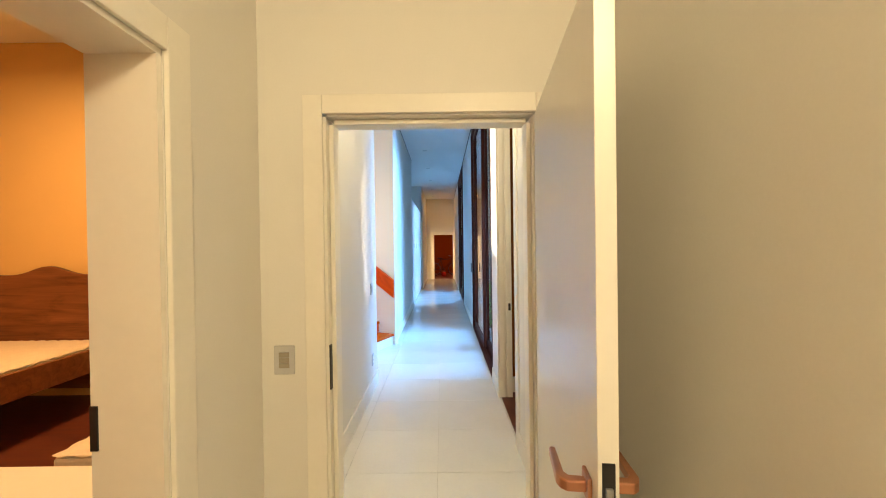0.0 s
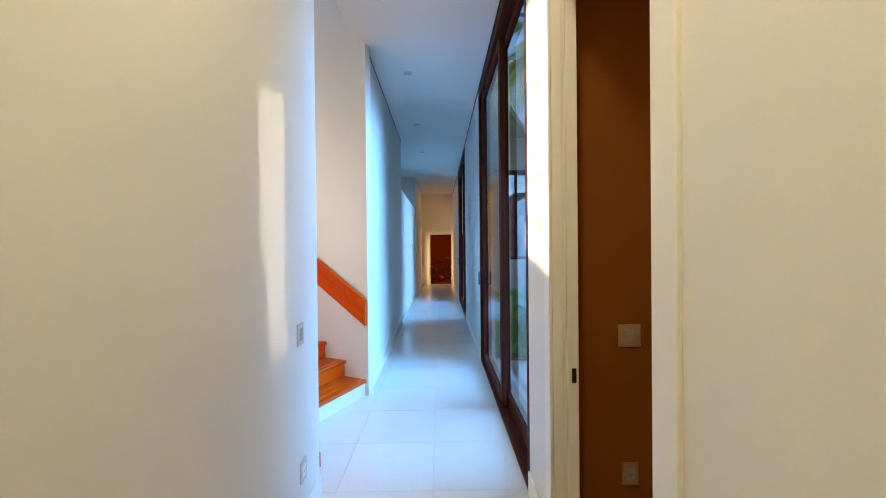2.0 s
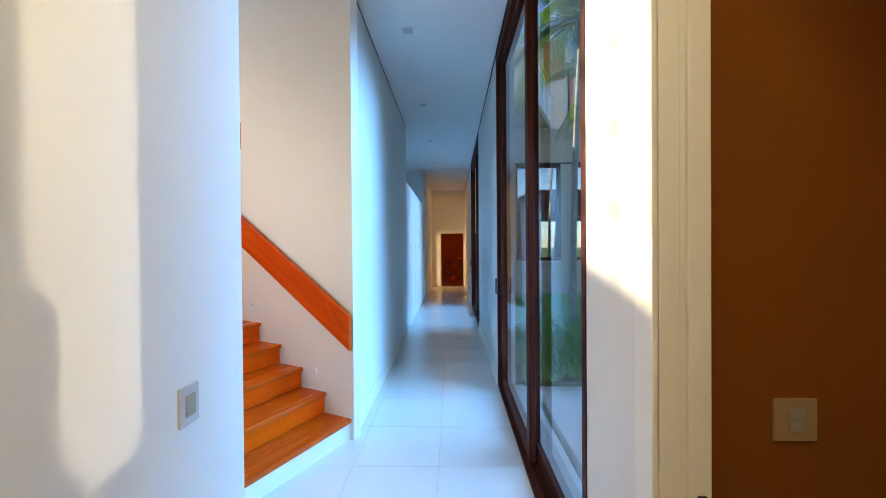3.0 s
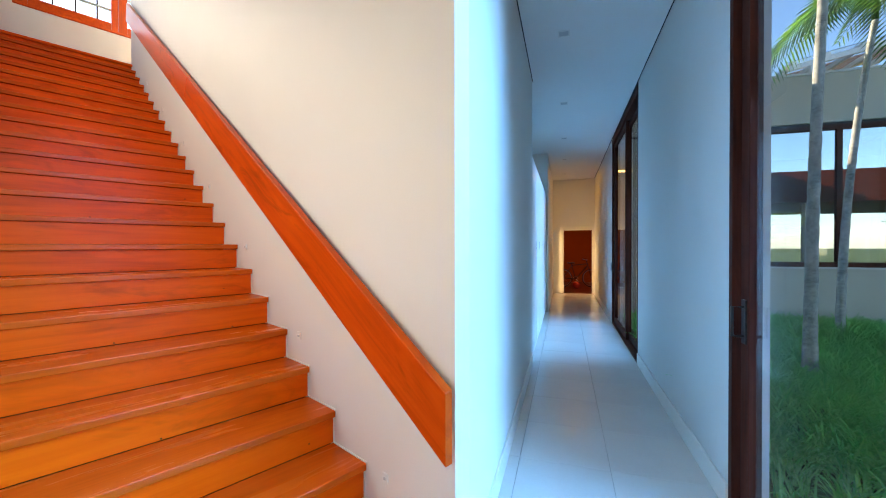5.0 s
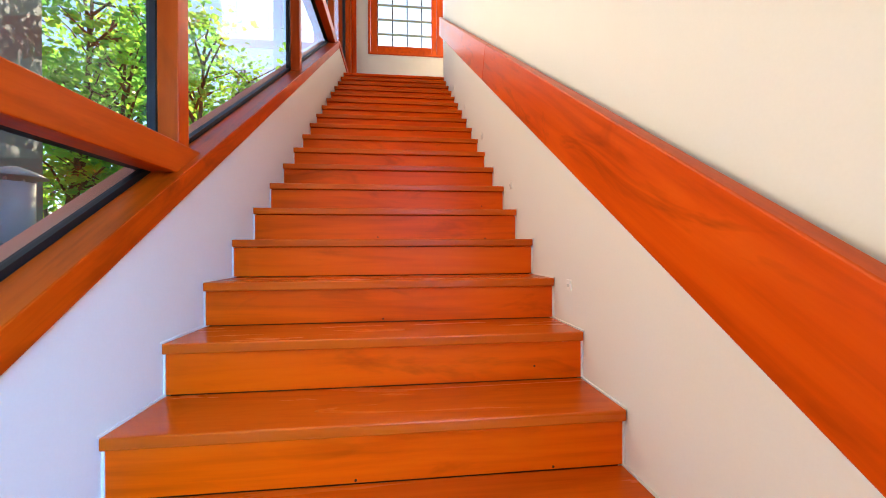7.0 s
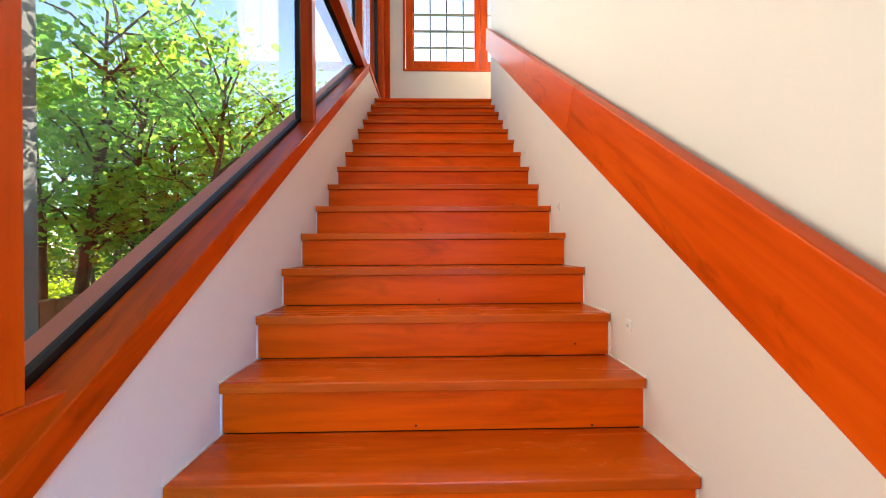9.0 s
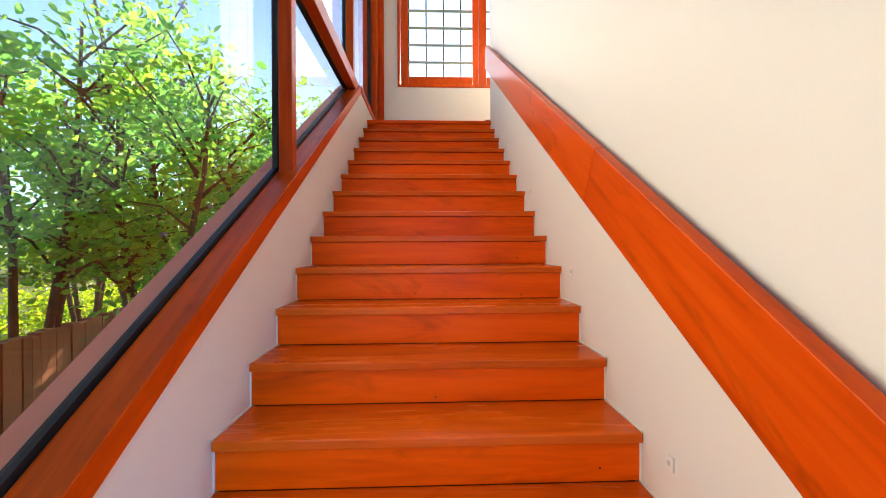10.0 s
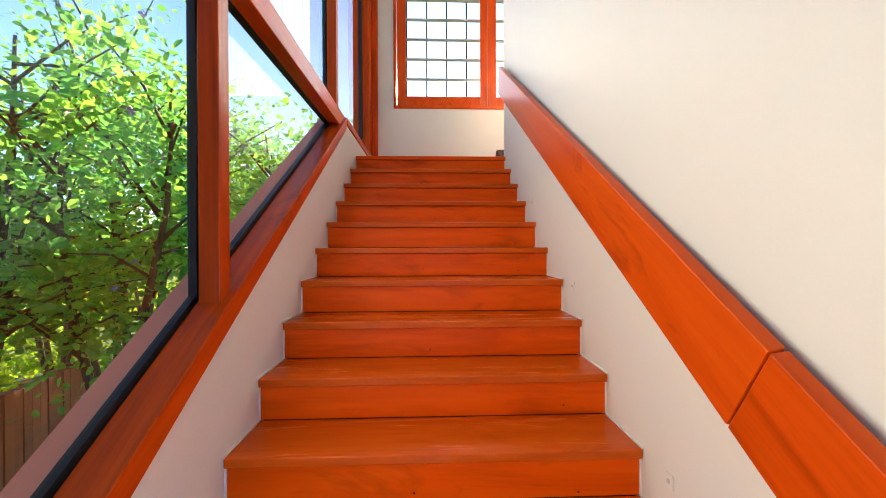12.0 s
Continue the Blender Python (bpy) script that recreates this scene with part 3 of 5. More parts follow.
# ---------------------------------------------------------------- corridor: glazing, doors, trim
def sliding_glazing(m):
    g = thing("glazed_sliding_door", "tall dark red timber sliding door with clear glass", "sliding door", m, "structure")
    X0, X1, Z1 = 0.614, 0.76, 3.62
    part("jamb", boxes((X0 - 0.004, X1, 0.0, 0.05, 0.0, Z1), bevel=0.004), M_DARKW, g)
    part("jamb", boxes((X0 - 0.004, X1, 2.82, 2.87, 0.0, Z1), bevel=0.004), M_DARKW, g)
    part("head", boxes((X0 - 0.004, X1, 0.052, 2.818, Z1 - 0.10, Z1), bevel=0.004), M_DARKRUN, g)
    part("sill_track", boxes((X0 - 0.004, X0 + 0.05, 0.052, 2.818, -0.02, 0.028), (X0 + 0.06, X0 + 0.10, 0.052, 2.818, -0.02, 0.022), (X0 + 0.11, X1 + 0.02, 0.052, 2.818, -0.02, 0.028)), M_DARKRUN, g)
    for x, ya, yb in ((X0 + 0.030, 1.26, 2.80), (X0 + 0.090, 0.06, 1.46)):
        leaf = part("leaf", boxes((x, x + 0.045, ya, ya + 0.10, 0.03, Z1 - 0.105), bevel=0.004), M_DARKW, g)
        part("stile", boxes((x, x + 0.045, yb - 0.10, yb, 0.03, Z1 - 0.105), bevel=0.004), M_DARKW, leaf)
        part("bottom_rail", boxes((x, x + 0.045, ya + 0.101, yb - 0.101, 0.03, 0.13), bevel=0.004), M_DARKRUN, leaf)
        part("top_rail", boxes((x, x + 0.045, ya + 0.101, yb - 0.101, Z1 - 0.19, Z1 - 0.105), bevel=0.004), M_DARKRUN, leaf)
        pane("pane", boxes((x + 0.018, x + 0.026, ya + 0.09, yb - 0.09, 0.12, Z1 - 0.185)), leaf)
    part("handle", merged(tube([(X0 + 0.03, 2.745, 1.04), (X0 - 0.03, 2.745, 1.04), (X0 - 0.03, 2.745, 1.20), (X0 + 0.03, 2.745, 1.20)], 0.009, 8), boxes((X0 + 0.022, X0 + 0.031, 2.72, 2.77, 1.0, 1.24))), M_BLACK, g, "black D-shaped pull handle")
    return g


sliding_glazing(pose(0, 2.70, 0))
sliding_glazing(pose(0, 8.49, 0))

# tall pocket doorway on the right, into a dark brown room
pk = thing("door_frame_pocket", "tall cream lacquered frame of a pocket door", "door frame", None, "structure")
part("casing", boxes((XR - 0.014, XR + 0.002, 2.195, 2.285, 0, 2.945), bevel=0.003), M_TRIM, pk)
part("casing", boxes((XR - 0.014, XR + 0.002, 1.165, 2.193, 2.855, 2.945), bevel=0.003), M_TRIM, pk)
part("casing", boxes((XR - 0.014, XR + 0.002, 1.165, 1.272, 0, 2.853), bevel=0.003), M_TRIM, pk)
part("jamb", boxes((XR + 0.004, XR + 0.055, 2.195, 2.219, 0, 2.853), bevel=0.002), M_TRIM, pk)
part("jamb", boxes((XR + 0.075, XR + 0.13, 2.195, 2.219, 0, 2.853), bevel=0.002), M_TRIM, pk)
part("jamb_groove", boxes((XR + 0.056, XR + 0.074, 2.207, 2.219, 0, 2.853)), M_TRIM, pk)
part("head_jamb", boxes((XR + 0.004, XR + 0.055, 1.26, 2.193, 2.83, 2.857), (XR + 0.075, XR + 0.13, 1.26, 2.193, 2.83, 2.857)), M_TRIM, pk)
part("strike_plate", boxes((XR + 0.095, XR + 0.117, 2.190, 2.197, 0.87, 0.94), bevel=0.002), M_BLACK, pk, "black metal strike plate")
setting("wall_brown_room", boxes((XR + 0.13, 4.0, 2.34, 2.46, 0, H), (4.0, 4.12, -0.6, 2.46, 0, H), (0.80, 4.0, -0.7, -0.6, 0, H), (XR + 0.131, XR + 0.15, -0.6, 1.25, 0, H)), M_BROWNP, "dark brown painted walls of the side room", "wall")
setting("floor_brown_room", boxes((XR + 0.02, 4.0, 1.2, 2.34, -0.05, 0.002), (XR + 0.14, 4.0, -0.6, 1.2, -0.05, 0.002)), M_FLOORW, "dark reddish parquet floor of the side room", "floor")
setting("ceiling_brown_room", boxes((XR + 0.13, 4.12, -0.7, 2.46, H, H + 0.2)), M_BROWNP, "dim ceiling of the side room", "ceiling")
setting("baseboard_brown_room", boxes((XR + 0.135, 3.98, 2.322, 2.338, 0.004, 0.16)), M_TRIM, "cream baseboard in the side room", "baseboard")
setting("wall_east_infill", boxes((XR + 0.13, XR + 0.20, 2.46, 2.70, 0, H)), M_STUCCO, "beige stucco outer face of the pier", "wall")


def plate(name, label, m, modules=2, rocker=M_ROCKER, base=M_PLATE, tall=0.118, wide=0.084):
    """A wall plate in local x-z, facing -y."""
    t = thing(name, label, "light switch" if "switch" in name else "power outlet", m)
    part("plate", boxes((-wide / 2, wide / 2, -0.009, 0.0, -tall / 2, tall / 2), bevel=0.0025), base, t)
    if "switch" in name:
        for i in range(modules):
            h = 0.066 / modules
            z = 0.033 - h * (i + 1)
            part("rocker", boxes((-0.021, 0.021, -0.013, -0.008, z + 0.0008, z + h - 0.0008), bevel=0.0015), rocker, t)
    else:
        part("socket_insert", boxes((-0.021, 0.021, -0.012, -0.008, -0.033, 0.033), bevel=0.0015), rocker, t)
        for dx, dz in ((-0.009, 0.0), (0.009, 0.0), (0.0, -0.008)):
            part("pin_hole", boxes((dx - 0.0025, dx + 0.0025, -0.0128, -0.0119, dz - 0.0025, dz + 0.0025)), M_BLACK, t)
    return t


plate("light_switch", "grey switch plate with three taupe rockers", pose(-0.597, YD, 1.06), 3)
plate("light_switch", "grey switch plate on the white corridor wall", pose(XL, 2.395, 1.08, 0, 0, 90), 3)
plate("power_outlet", "grey outlet plate low on the corridor wall", pose(XL, 2.415, 0.335, 0, 0, 90), 1, M_WPLATE)
plate("light_switch", "switch plate on the brown wall, darkened in colour for dim light", pose(1.062, 2.34, 1.065), 2, M_ROCKER, M_DIMPLATE, 0.118, 0.118)
plate("power_outlet", "outlet plate low on the brown wall, darkened in colour for dim light", pose(1.062, 2.34, 0.335), 1, M_ROCKER, M_DIMPLATE, 0.118, 0.084)

# baseboards
BB = 0.15
for name, bx in (("baseboard_west", (XL, XL + 0.014, YD + 0.15, 2.70, 0, BB)), ("baseboard_west_end", (XL - 0.012, XL + 0.012, 2.711, 2.722, 0, BB)), ("baseboard_far_west", (XL, XL + 0.014, 4.345, 8.11, 0, BB)), ("baseboard_east_near", (XR - 0.014, XR, YD + 0.15, 1.16, 0, BB)),
                 ("baseboard_east_pier", (XR - 0.014, XR, 2.29, 2.695, 0, BB)), ("baseboard_east_mid", (XR - 0.014, XR, 5.575, 8.485, 0, BB)), ("baseboard_east_far", (XR - 0.014, XR, 11.365, YE, 0, BB)), ("baseboard_west_far_end", (XL + 0.035, XL + 0.049, 12.2, YE, 0, BB))):
    setting(name, boxes(bx, bevel=0.004), M_TRIM, "white lacquered baseboard along the wall", "baseboard")

# recessed ceiling lights
for i, y in enumerate((3.03, 5.03, 7.02, 9.02, 11.0, 13.0, 15.0)):
    cl = thing("ceiling_light", "small square recessed ceiling light, switched off", "ceiling light", pose(-0.30, y, H), group="recessed lights in the corridor")
    part("frame", boxes((-0.058, 0.058, -0.058, -0.044, -0.004, 0.002), (-0.058, 0.058, 0.044, 0.058, -0.004, 0.002), (-0.058, -0.044, -0.044, 0.044, -0.004, 0.002), (0.044, 0.058, -0.044, 0.044, -0.004, 0.002)), M_WPLATE, cl)
    part("diffuser", boxes((-0.044, 0.044, -0.044, 0.044, -0.002, 0.001)), M_PLATE, cl)

# tall white cabinets in the niche
for i in range(5):
    cb = thing("tall_cabinet", "tall white lacquered cabinet standing in a niche", "cabinet", pose(0, 8.135 + i * 0.81, 0), group="row of tall cabinets")
    part("body", boxes((-1.295, XL - 0.022, 0.0, 0.806, 0.0, 2.70)), M_DOOR, cb)
    part("door", boxes((XL - 0.020, XL, 0.008, 0.798, 0.09, 2.70), bevel=0.002), M_DOOR, cb)

# end door, opening into a dim store room with a bicycle
ed = thing("door_frame_end", "white lacquered frame of the end doorway", "door frame", None, "structure")
for bx in ((-0.43, -0.335, YE - 0.02, YE, 0, 2.14), (0.57, 0.665, YE - 0.02, YE, 0, 2.14), (-0.334, 0.569, YE - 0.02, YE, 2.045, 2.14)):
    part("casing", boxes(bx, bevel=0.003), M_TRIM, ed)
for bx in ((-0.332, -0.305, YE + 0.002, YE + 0.15, 0, 2.02), (0.54, 0.567, YE + 0.002, YE + 0.15, 0, 2.02), (-0.332, 0.567, YE + 0.002, YE + 0.15, 2.022, 2.047)):
    part("jamb", boxes(bx), M_TRIM, ed)
setting("wall_store", boxes((-1.6, -1.5, YE + 0.15, 20.2, 0, 2.7), (2.2, 2.3, YE + 0.15, 20.2, 0, 2.7), (-1.6, 2.3, 20.2, 20.3, 0, 2.7)), M_BROWNP, "dim reddish brown store room walls", "wall")
setting("floor_store", boxes((-1.6, 2.3, YE + 0.1, 20.2, -0.1, 0.0)), M_FLOORW, "dark reddish wooden store room floor", "floor")
setting("ceiling_store", boxes((-1.6, 2.3, YE + 0.15, 20.3, 2.7, 2.85)), M_BROWNP, "dim store room ceiling", "ceiling")


def ring(r, t, n=28, k=6):
    bm = bmesh.new()
    rs = []
    for i in range(n):
        a = math.tau * i / n
        rs.append([bm.verts.new(((r + t * math.cos(b)) * math.cos(a), t * math.sin(b), (r + t * math.cos(b)) * math.sin(a))) for b in (math.tau * j / k for j in range(k))])
    for i in range(n):
        for j in range(k):
            bm.faces.new((rs[i][j], rs[i][(j + 1) % k], rs[(i + 1) % n][(j + 1) % k], rs[(i + 1) % n][j]))
    return bm


bike = thing("bicycle", "dark bicycle parked in the store room", "bicycle", pose(0.15, 18.2, 0.0, 0, 0, 12))
for x in (-0.50, 0.52):
    w = part("wheel", ring(0.30, 0.012), M_STEEL, bike, "", pose(x, 0, 0.335))
    part("tyre", ring(0.318, 0.022), M_BLACK, w)
    for k in range(10):
        a = math.tau * k / 10
        part("spoke", tube([(0, 0, 0), (0.3 * math.cos(a), 0, 0.3 * math.sin(a))], 0.002, 4), M_STEEL, w)
part("frame", merged(*[tube(p, 0.017, 8) for p in ([(-0.50, 0, 0.335), (-0.05, 0, 0.30)], [(-0.05, 0, 0.30), (-0.20, 0, 0.86)], [(-0.20, 0, 0.80), (0.36, 0, 0.86)], [(-0.05, 0, 0.30), (0.38, 0, 0.78)], [(-0.50, 0, 0.335), (-0.19, 0, 0.78)], [(0.52, 0, 0.335), (0.34, 0, 0.98)])]), M_BLACK, bike)
part("saddle", boxes((-0.34, -0.08, -0.07, 0.07, 0.86, 0.92), bevel=0.025), M_BLACK, bike)
part("handlebar", tube([(0.28, -0.30, 1.02), (0.34, -0.1, 1.0), (0.34, 0.1, 1.0), (0.28, 0.30, 1.02)], 0.013, 8), M_STEEL, bike)
part("crank", merged(ring(0.09, 0.006, 20, 4), tube([(0, -0.05, 0), (0.12, -0.05, -0.12)], 0.01, 6)), M_STEEL, bike, "", pose(-0.05, -0.02, 0.30))

M_RED = mottled("red_plastic", (0.45, 0.03, 0.02), 0.4, 0.05, 6.0, 60.0, 0.01)
bm = bmesh.new()
bmesh.ops.create_uvsphere(bm, u_segments=18, v_segments=12, radius=0.13)
for v in bm.verts:
    v.co.z = max(v.co.z, -0.11)
tagged(part("ball", bm, M_RED, None, "", pose(0.12, 17.75, 0.11)), "small red ball on the store room floor", "ball")

# ---------------------------------------------------------------- entry doorway and open door
df = thing("door_frame_entry", "white lacquered casing of the entry doorway", "door frame", None, "structure")
for bx in ((-0.505, -0.425, YD - 0.016, YD + 0.001, 0, 2.145), (0.450, 0.530, YD - 0.016, YD + 0.001, 0, 2.145), (-0.424, 0.449, YD - 0.016, YD + 0.001, 2.068, 2.145)):
    part("casing", boxes(bx, bevel=0.003), M_TRIM, df)
for bx in ((-0.438, -0.415, YD + 0.004, YD + 0.139, 0, 2.06), (0.440, 0.463, YD + 0.004, YD + 0.139, 0, 2.06), (-0.414, 0.439, YD + 0.004, YD + 0.139, 2.062, 2.088)):
    part("jamb", boxes(bx), M_TRIM, df)
for bx in ((-0.414, -0.395, YD + 0.045, YD + 0.13, 0, 2.04), (0.420, 0.439, YD + 0.045, YD + 0.13, 0, 2.04), (-0.394, 0.419, YD + 0.045, YD + 0.13, 2.04, 2.061)):
    part("door_stop", boxes(bx, bevel=0.003), M_TRIM, df)
part("strike_plate", boxes((-0.416, -0.409, YD + 0.006, YD + 0.030, 0.93, 1.115), bevel=0.001), M_BLACK, df, "black metal strike plate")

leaf = thing("door", "open white lacquered door with copper lever handles", "door", pose(0.440, -0.098, 0.008, 0, 0, -96.2))
DW = 0.862
part("panel", boxes((0.0, DW, 0.0, 0.040, 0, 2.045), bevel=0.002), M_DOOR, leaf)
part("lock_plate", boxes((DW, DW + 0.002, 0.008, 0.032, 0.93, 1.10)), M_BLACK, leaf, "black lock face plate")
part("latch", boxes((DW + 0.002, DW + 0.010, 0.013, 0.027, 1.03, 1.055), bevel=0.002), M_STEEL, leaf)
for sgn, y in ((-1, 0.0), (1, 0.040)):
    part("rose", boxes((DW - 0.088, DW - 0.036, min(y, y + sgn * 0.009), max(y, y + sgn * 0.009), 0.995, 1.047), bevel=0.003), M_COPPER, leaf, "copper handle rose")
    o = [(0.052, 0.0), (0.052, 0.046), (0.062, 0.058), (0.078, 0.064), (0.190, 0.060), (0.190, 0.046), (0.088, 0.046), (0.076, 0.038), (0.074, 0.0)]
    lev = bmesh.new()
    lo = [lev.verts.new((DW - a, y + sgn * c, 1.009)) for a, c in o]
    hi = [lev.verts.new((DW - a, y + sgn * c, 1.033)) for a, c in o]
    lev.faces.new(lo)
    lev.faces.new(hi[::-1])
    for k in range(len(o)):
        q = (k + 1) % len(o)
        lev.faces.new((lo[q], lo[k], hi[k], hi[q]))
    bmesh.ops.recalc_face_normals(lev, faces=lev.faces)
    bmesh.ops.bevel(lev, geom=list(lev.edges), offset=0.004, segments=2, profile=0.5, affect="EDGES")
    part("lever", lev, M_COPPER, leaf, "copper lever handle")
for z in (0.25, 1.0, 1.78):
    part("hinge", tube([(-0.004, 0.043, z), (-0.004, 0.043, z + 0.09)], 0.007, 8), M_STEEL, leaf)

bf = thing("door_frame_bedroom", "cream lacquered frame of the bedroom doorway", "door frame", None, "structure")
for bx in ((XL - 0.001, XL + 0.014, -0.622, -0.528, 0, 2.155), (XL - 0.001, XL + 0.014, -1.61, -1.52, 0, 2.155), (XL - 0.001, XL + 0.014, -1.518, -0.624, 2.062, 2.155)):
    part("casing", boxes(bx, bevel=0.003), M_TRIM, bf)
for bx in ((-0.888, XL - 0.003, -0.645, -0.627, 0, 2.045), (-0.888, XL - 0.003, -1.518, -1.50, 0, 2.045), (-0.888, XL - 0.003, -1.518, -0.627, 2.046, 2.064)):
    part("jamb", boxes(bx), M_TRIM, bf)
part("strike_plate", boxes((-0.888, -0.868, -0.650, -0.644, 0.985, 1.105), bevel=0.001), M_BLACK, bf, "black metal strike plate")

# ---------------------------------------------------------------- bedroom
for name, bx in (("wall_bedroom_north", (-5.6, -0.89, 2.42, 2.55, 0, 3.7)), ("wall_bedroom_west", (-5.7, -5.6, -2.6, 2.55, 0, 3.7)), ("wall_bedroom_south", (-5.6, -0.89, -2.7, -2.6, 0, 3.7))):
    setting(name, boxes(bx), M_OCHRE, "ochre painted bedroom wall in warm light", "wall")
setting("floor_bedroom", boxes((-5.6, -0.89, -2.6, 2.42, -0.1, 0.0)), M_FLOORW, "dark parquet bedroom floor", "floor")
setting("ceiling_bedroom", boxes((-5.7, -0.89, -2.7, 2.55, 3.7, 3.85)), M_CEIL, "white bedroom ceiling in warm light", "ceiling")


def quilted(x0, x1, y0, y1, z0, z1, step=0.11):
    """A mattress with a quilted top and rounded sides."""
    nx, ny = int((x1 - x0) / step * 3), int((y1 - y0) / step * 3)
    bm = bmesh.new()
    g = []
    for i in range(nx + 1):
        row = []
        for j in range(ny + 1):
            x, y = x0 + (x1 - x0) * i / nx, y0 + (y1 - y0) * j / ny
            q = abs(math.sin(math.pi * x / step) * math.sin(math.pi * y / step)) ** 0.5
            e = min(x - x0, x1 - x, y - y0, y1 - y)
            row.append(bm.verts.new((x, y, z1 - 0.018 + 0.016 * q - (0.02 if e < 0.01 else 0))))
        g.append(row)
    for i in range(nx):
        for j in range(ny):
            f = bm.faces.new((g[i][j], g[i + 1][j], g[i + 1][j + 1], g[i][j + 1]))
            f.smooth = True
    return merged(bm, boxes((x0, x1, y0, y1, z0, z1 - 0.036), bevel=0.02))


def headboard(w, z0, z1):
    n = 24
    top = []
    for i in range(n + 1):
        t = i / n
        top.append((t * w, z1 - 0.12 + 0.12 * math.exp(-((t - 0.5) / 0.16) ** 2) + 0.02 * math.cos(t * math.tau)))
    return prism([(0, z0), (w, z0)] + top[::-1], 0.0, 0.05, bevel=0.006)


bed = thing("bed", "brown wooden bed with a bare quilted mattress", "bed", pose(-4.75, 0.38, 0))
part("headboard", headboard(1.52, 0.1, 1.385), M_BEDWOOD, bed, "", pose(-0.02, 1.96, 0))
part("side_rail", boxes((1.42, 1.46, 0.0, 1.955, 0.36, 0.575), bevel=0.006), M_BEDWOOD, bed)
part("side_rail", boxes((0.02, 0.06, 0.0, 1.955, 0.36, 0.575), bevel=0.006), M_BEDWOOD, bed)
part("foot_rail", boxes((0.061, 1.419, 0.0, 0.04, 0.36, 0.575), bevel=0.006), M_BEDWOOD, bed)
for x, y in ((0.04, 0.02), (1.40, 0.02), (0.04, 1.88), (1.40, 1.88)):
    part("leg", boxes((x, x + 0.06, y, y + 0.06, 0.0, 0.359), bevel=0.004), M_BEDWOOD, bed)
tagged(part("mattress", quilted(-4.685, -3.335, 0.425, 2.32, 0.40, 0.62), M_MATTRESS), "bare beige quilted mattress on the wooden bed", "mattress")
bed2 = thing("low_bed", "low bed base with pale upholstered sides", "bed", pose(-1.93, 0.24, 0))
part("base", boxes((0.0, 0.95, 0.0, 1.9, 0.08, 0.34), bevel=0.012), M_MATTRESS, bed2)
for x, y in ((0.06, 0.06), (0.84, 0.06), (0.06, 1.78), (0.84, 1.78)):
    part("leg", boxes((x, x + 0.05, y, y + 0.05, 0.0, 0.079)), M_BEDWOOD, bed2)
tagged(part("mattress", quilted(-1.91, -1.0, 0.26, 2.1, 0.342, 0.52), M_MATTRESS), "bare beige quilted mattress on the low bed", "mattress")
chest = thing("bench", "pale lacquered bench at the bed end", "bench", pose(-2.9, -0.06, 0))
part("seat", boxes((0.0, 1.95, 0.0, 0.28, 0.40, 0.47), bevel=0.008), M_DOOR, chest)
part("side_panel", boxes((0.0, 0.03, 0.01, 0.27, 0.0, 0.399)), M_DOOR, chest)
part("side_panel", boxes((1.92, 1.95, 0.01, 0.27, 0.0, 0.399)), M_DOOR, chest)
part("back_panel", boxes((0.031, 1.919, 0.24, 0.26, 0.02, 0.399)), M_DOOR, chest)

# dark wood curb on the landing
curb = thing("stair_curb", "dark wooden sloping curb at the landing corner", "curb", STAIR)
part("board", prism([(6.35, TOPZ), (6.95, TOPZ), (6.95, TOPZ + 0.05), (6.75, TOPZ + 0.22), (6.70, TOPZ + 0.22)], -0.11, -0.03, bevel=0.004), M_DARKW, curb)

# ---------------------------------------------------------------- outdoors
setting("ground", boxes((-220, 220, -220, 220, -0.5, -0.2)), M_SOIL, "grassy ground reaching to the horizon", "ground")
setting("pavement", boxes((XR + 0.20, 12.0, 2.46, 5.62, -0.2, -0.03), (6.32, 14.0, 5.62, 18.5, -0.2, -0.005)), M_PAVE, "pale stone paving around the courtyard", "pavement")
setting("drain_strip", boxes((XR + 0.36, XR + 0.42, 2.75, 5.60, -0.04, -0.024)), M_STEEL, "steel drain slot in the paving", "drain")
setting("planting_bed", boxes((XR + 0.21, 6.31, 5.63, 11.75, -0.2, 0.02)), M_SOIL, "earth under the courtyard grass", "ground")


def leaf_cloud(points, size, seed, droop=0.3, level=1.1):
    """Broad rounded leaves at the points, folded along the midrib and turned mostly face up."""
    rng = np.random.default_rng(seed)
    n = len(points)
    p = np.asarray(points, float)
    d = rng.normal(size=(n, 3))
    d[:, 2] = d[:, 2] * 0.45 - droop
    d /= np.linalg.norm(d, axis=1)[:, None]
    w = np.cross(d, rng.normal(size=(n, 3)) + np.array([0, 0, level]))
    w /= np.linalg.norm(w, axis=1)[:, None]
    up = np.cross(w, d)
    L = size * rng.uniform(0.55, 1.35, n)[:, None]
    fold = L * rng.uniform(0.02, 0.14, n)[:, None] * up
    v = np.stack([p, p + d * L * 0.28 + w * L * 0.32 + fold, p + d * L * 0.72 + w * L * 0.27 + fold, p + d * L,
                  p + d * L * 0.72 - w * L * 0.27 + fold, p + d * L * 0.28 - w * L * 0.32 + fold], 1).reshape(-1, 3)
    b = np.arange(n) * 6
    f = np.concatenate([np.stack([b, b + 1, b + 2, b + 3], 1), np.stack([b, b + 3, b + 4, b + 5], 1)])
    return v.tolist(), f.tolist()


def cloud_object(name, data, mat, parent, label=""):
    me = bpy.data.meshes.new(name)
    me.from_pydata(data[0], [], data[1])
    me.materials.append(mat)
    ob = new(name, me)
    ob.parent = parent
    return tagged(ob, label)


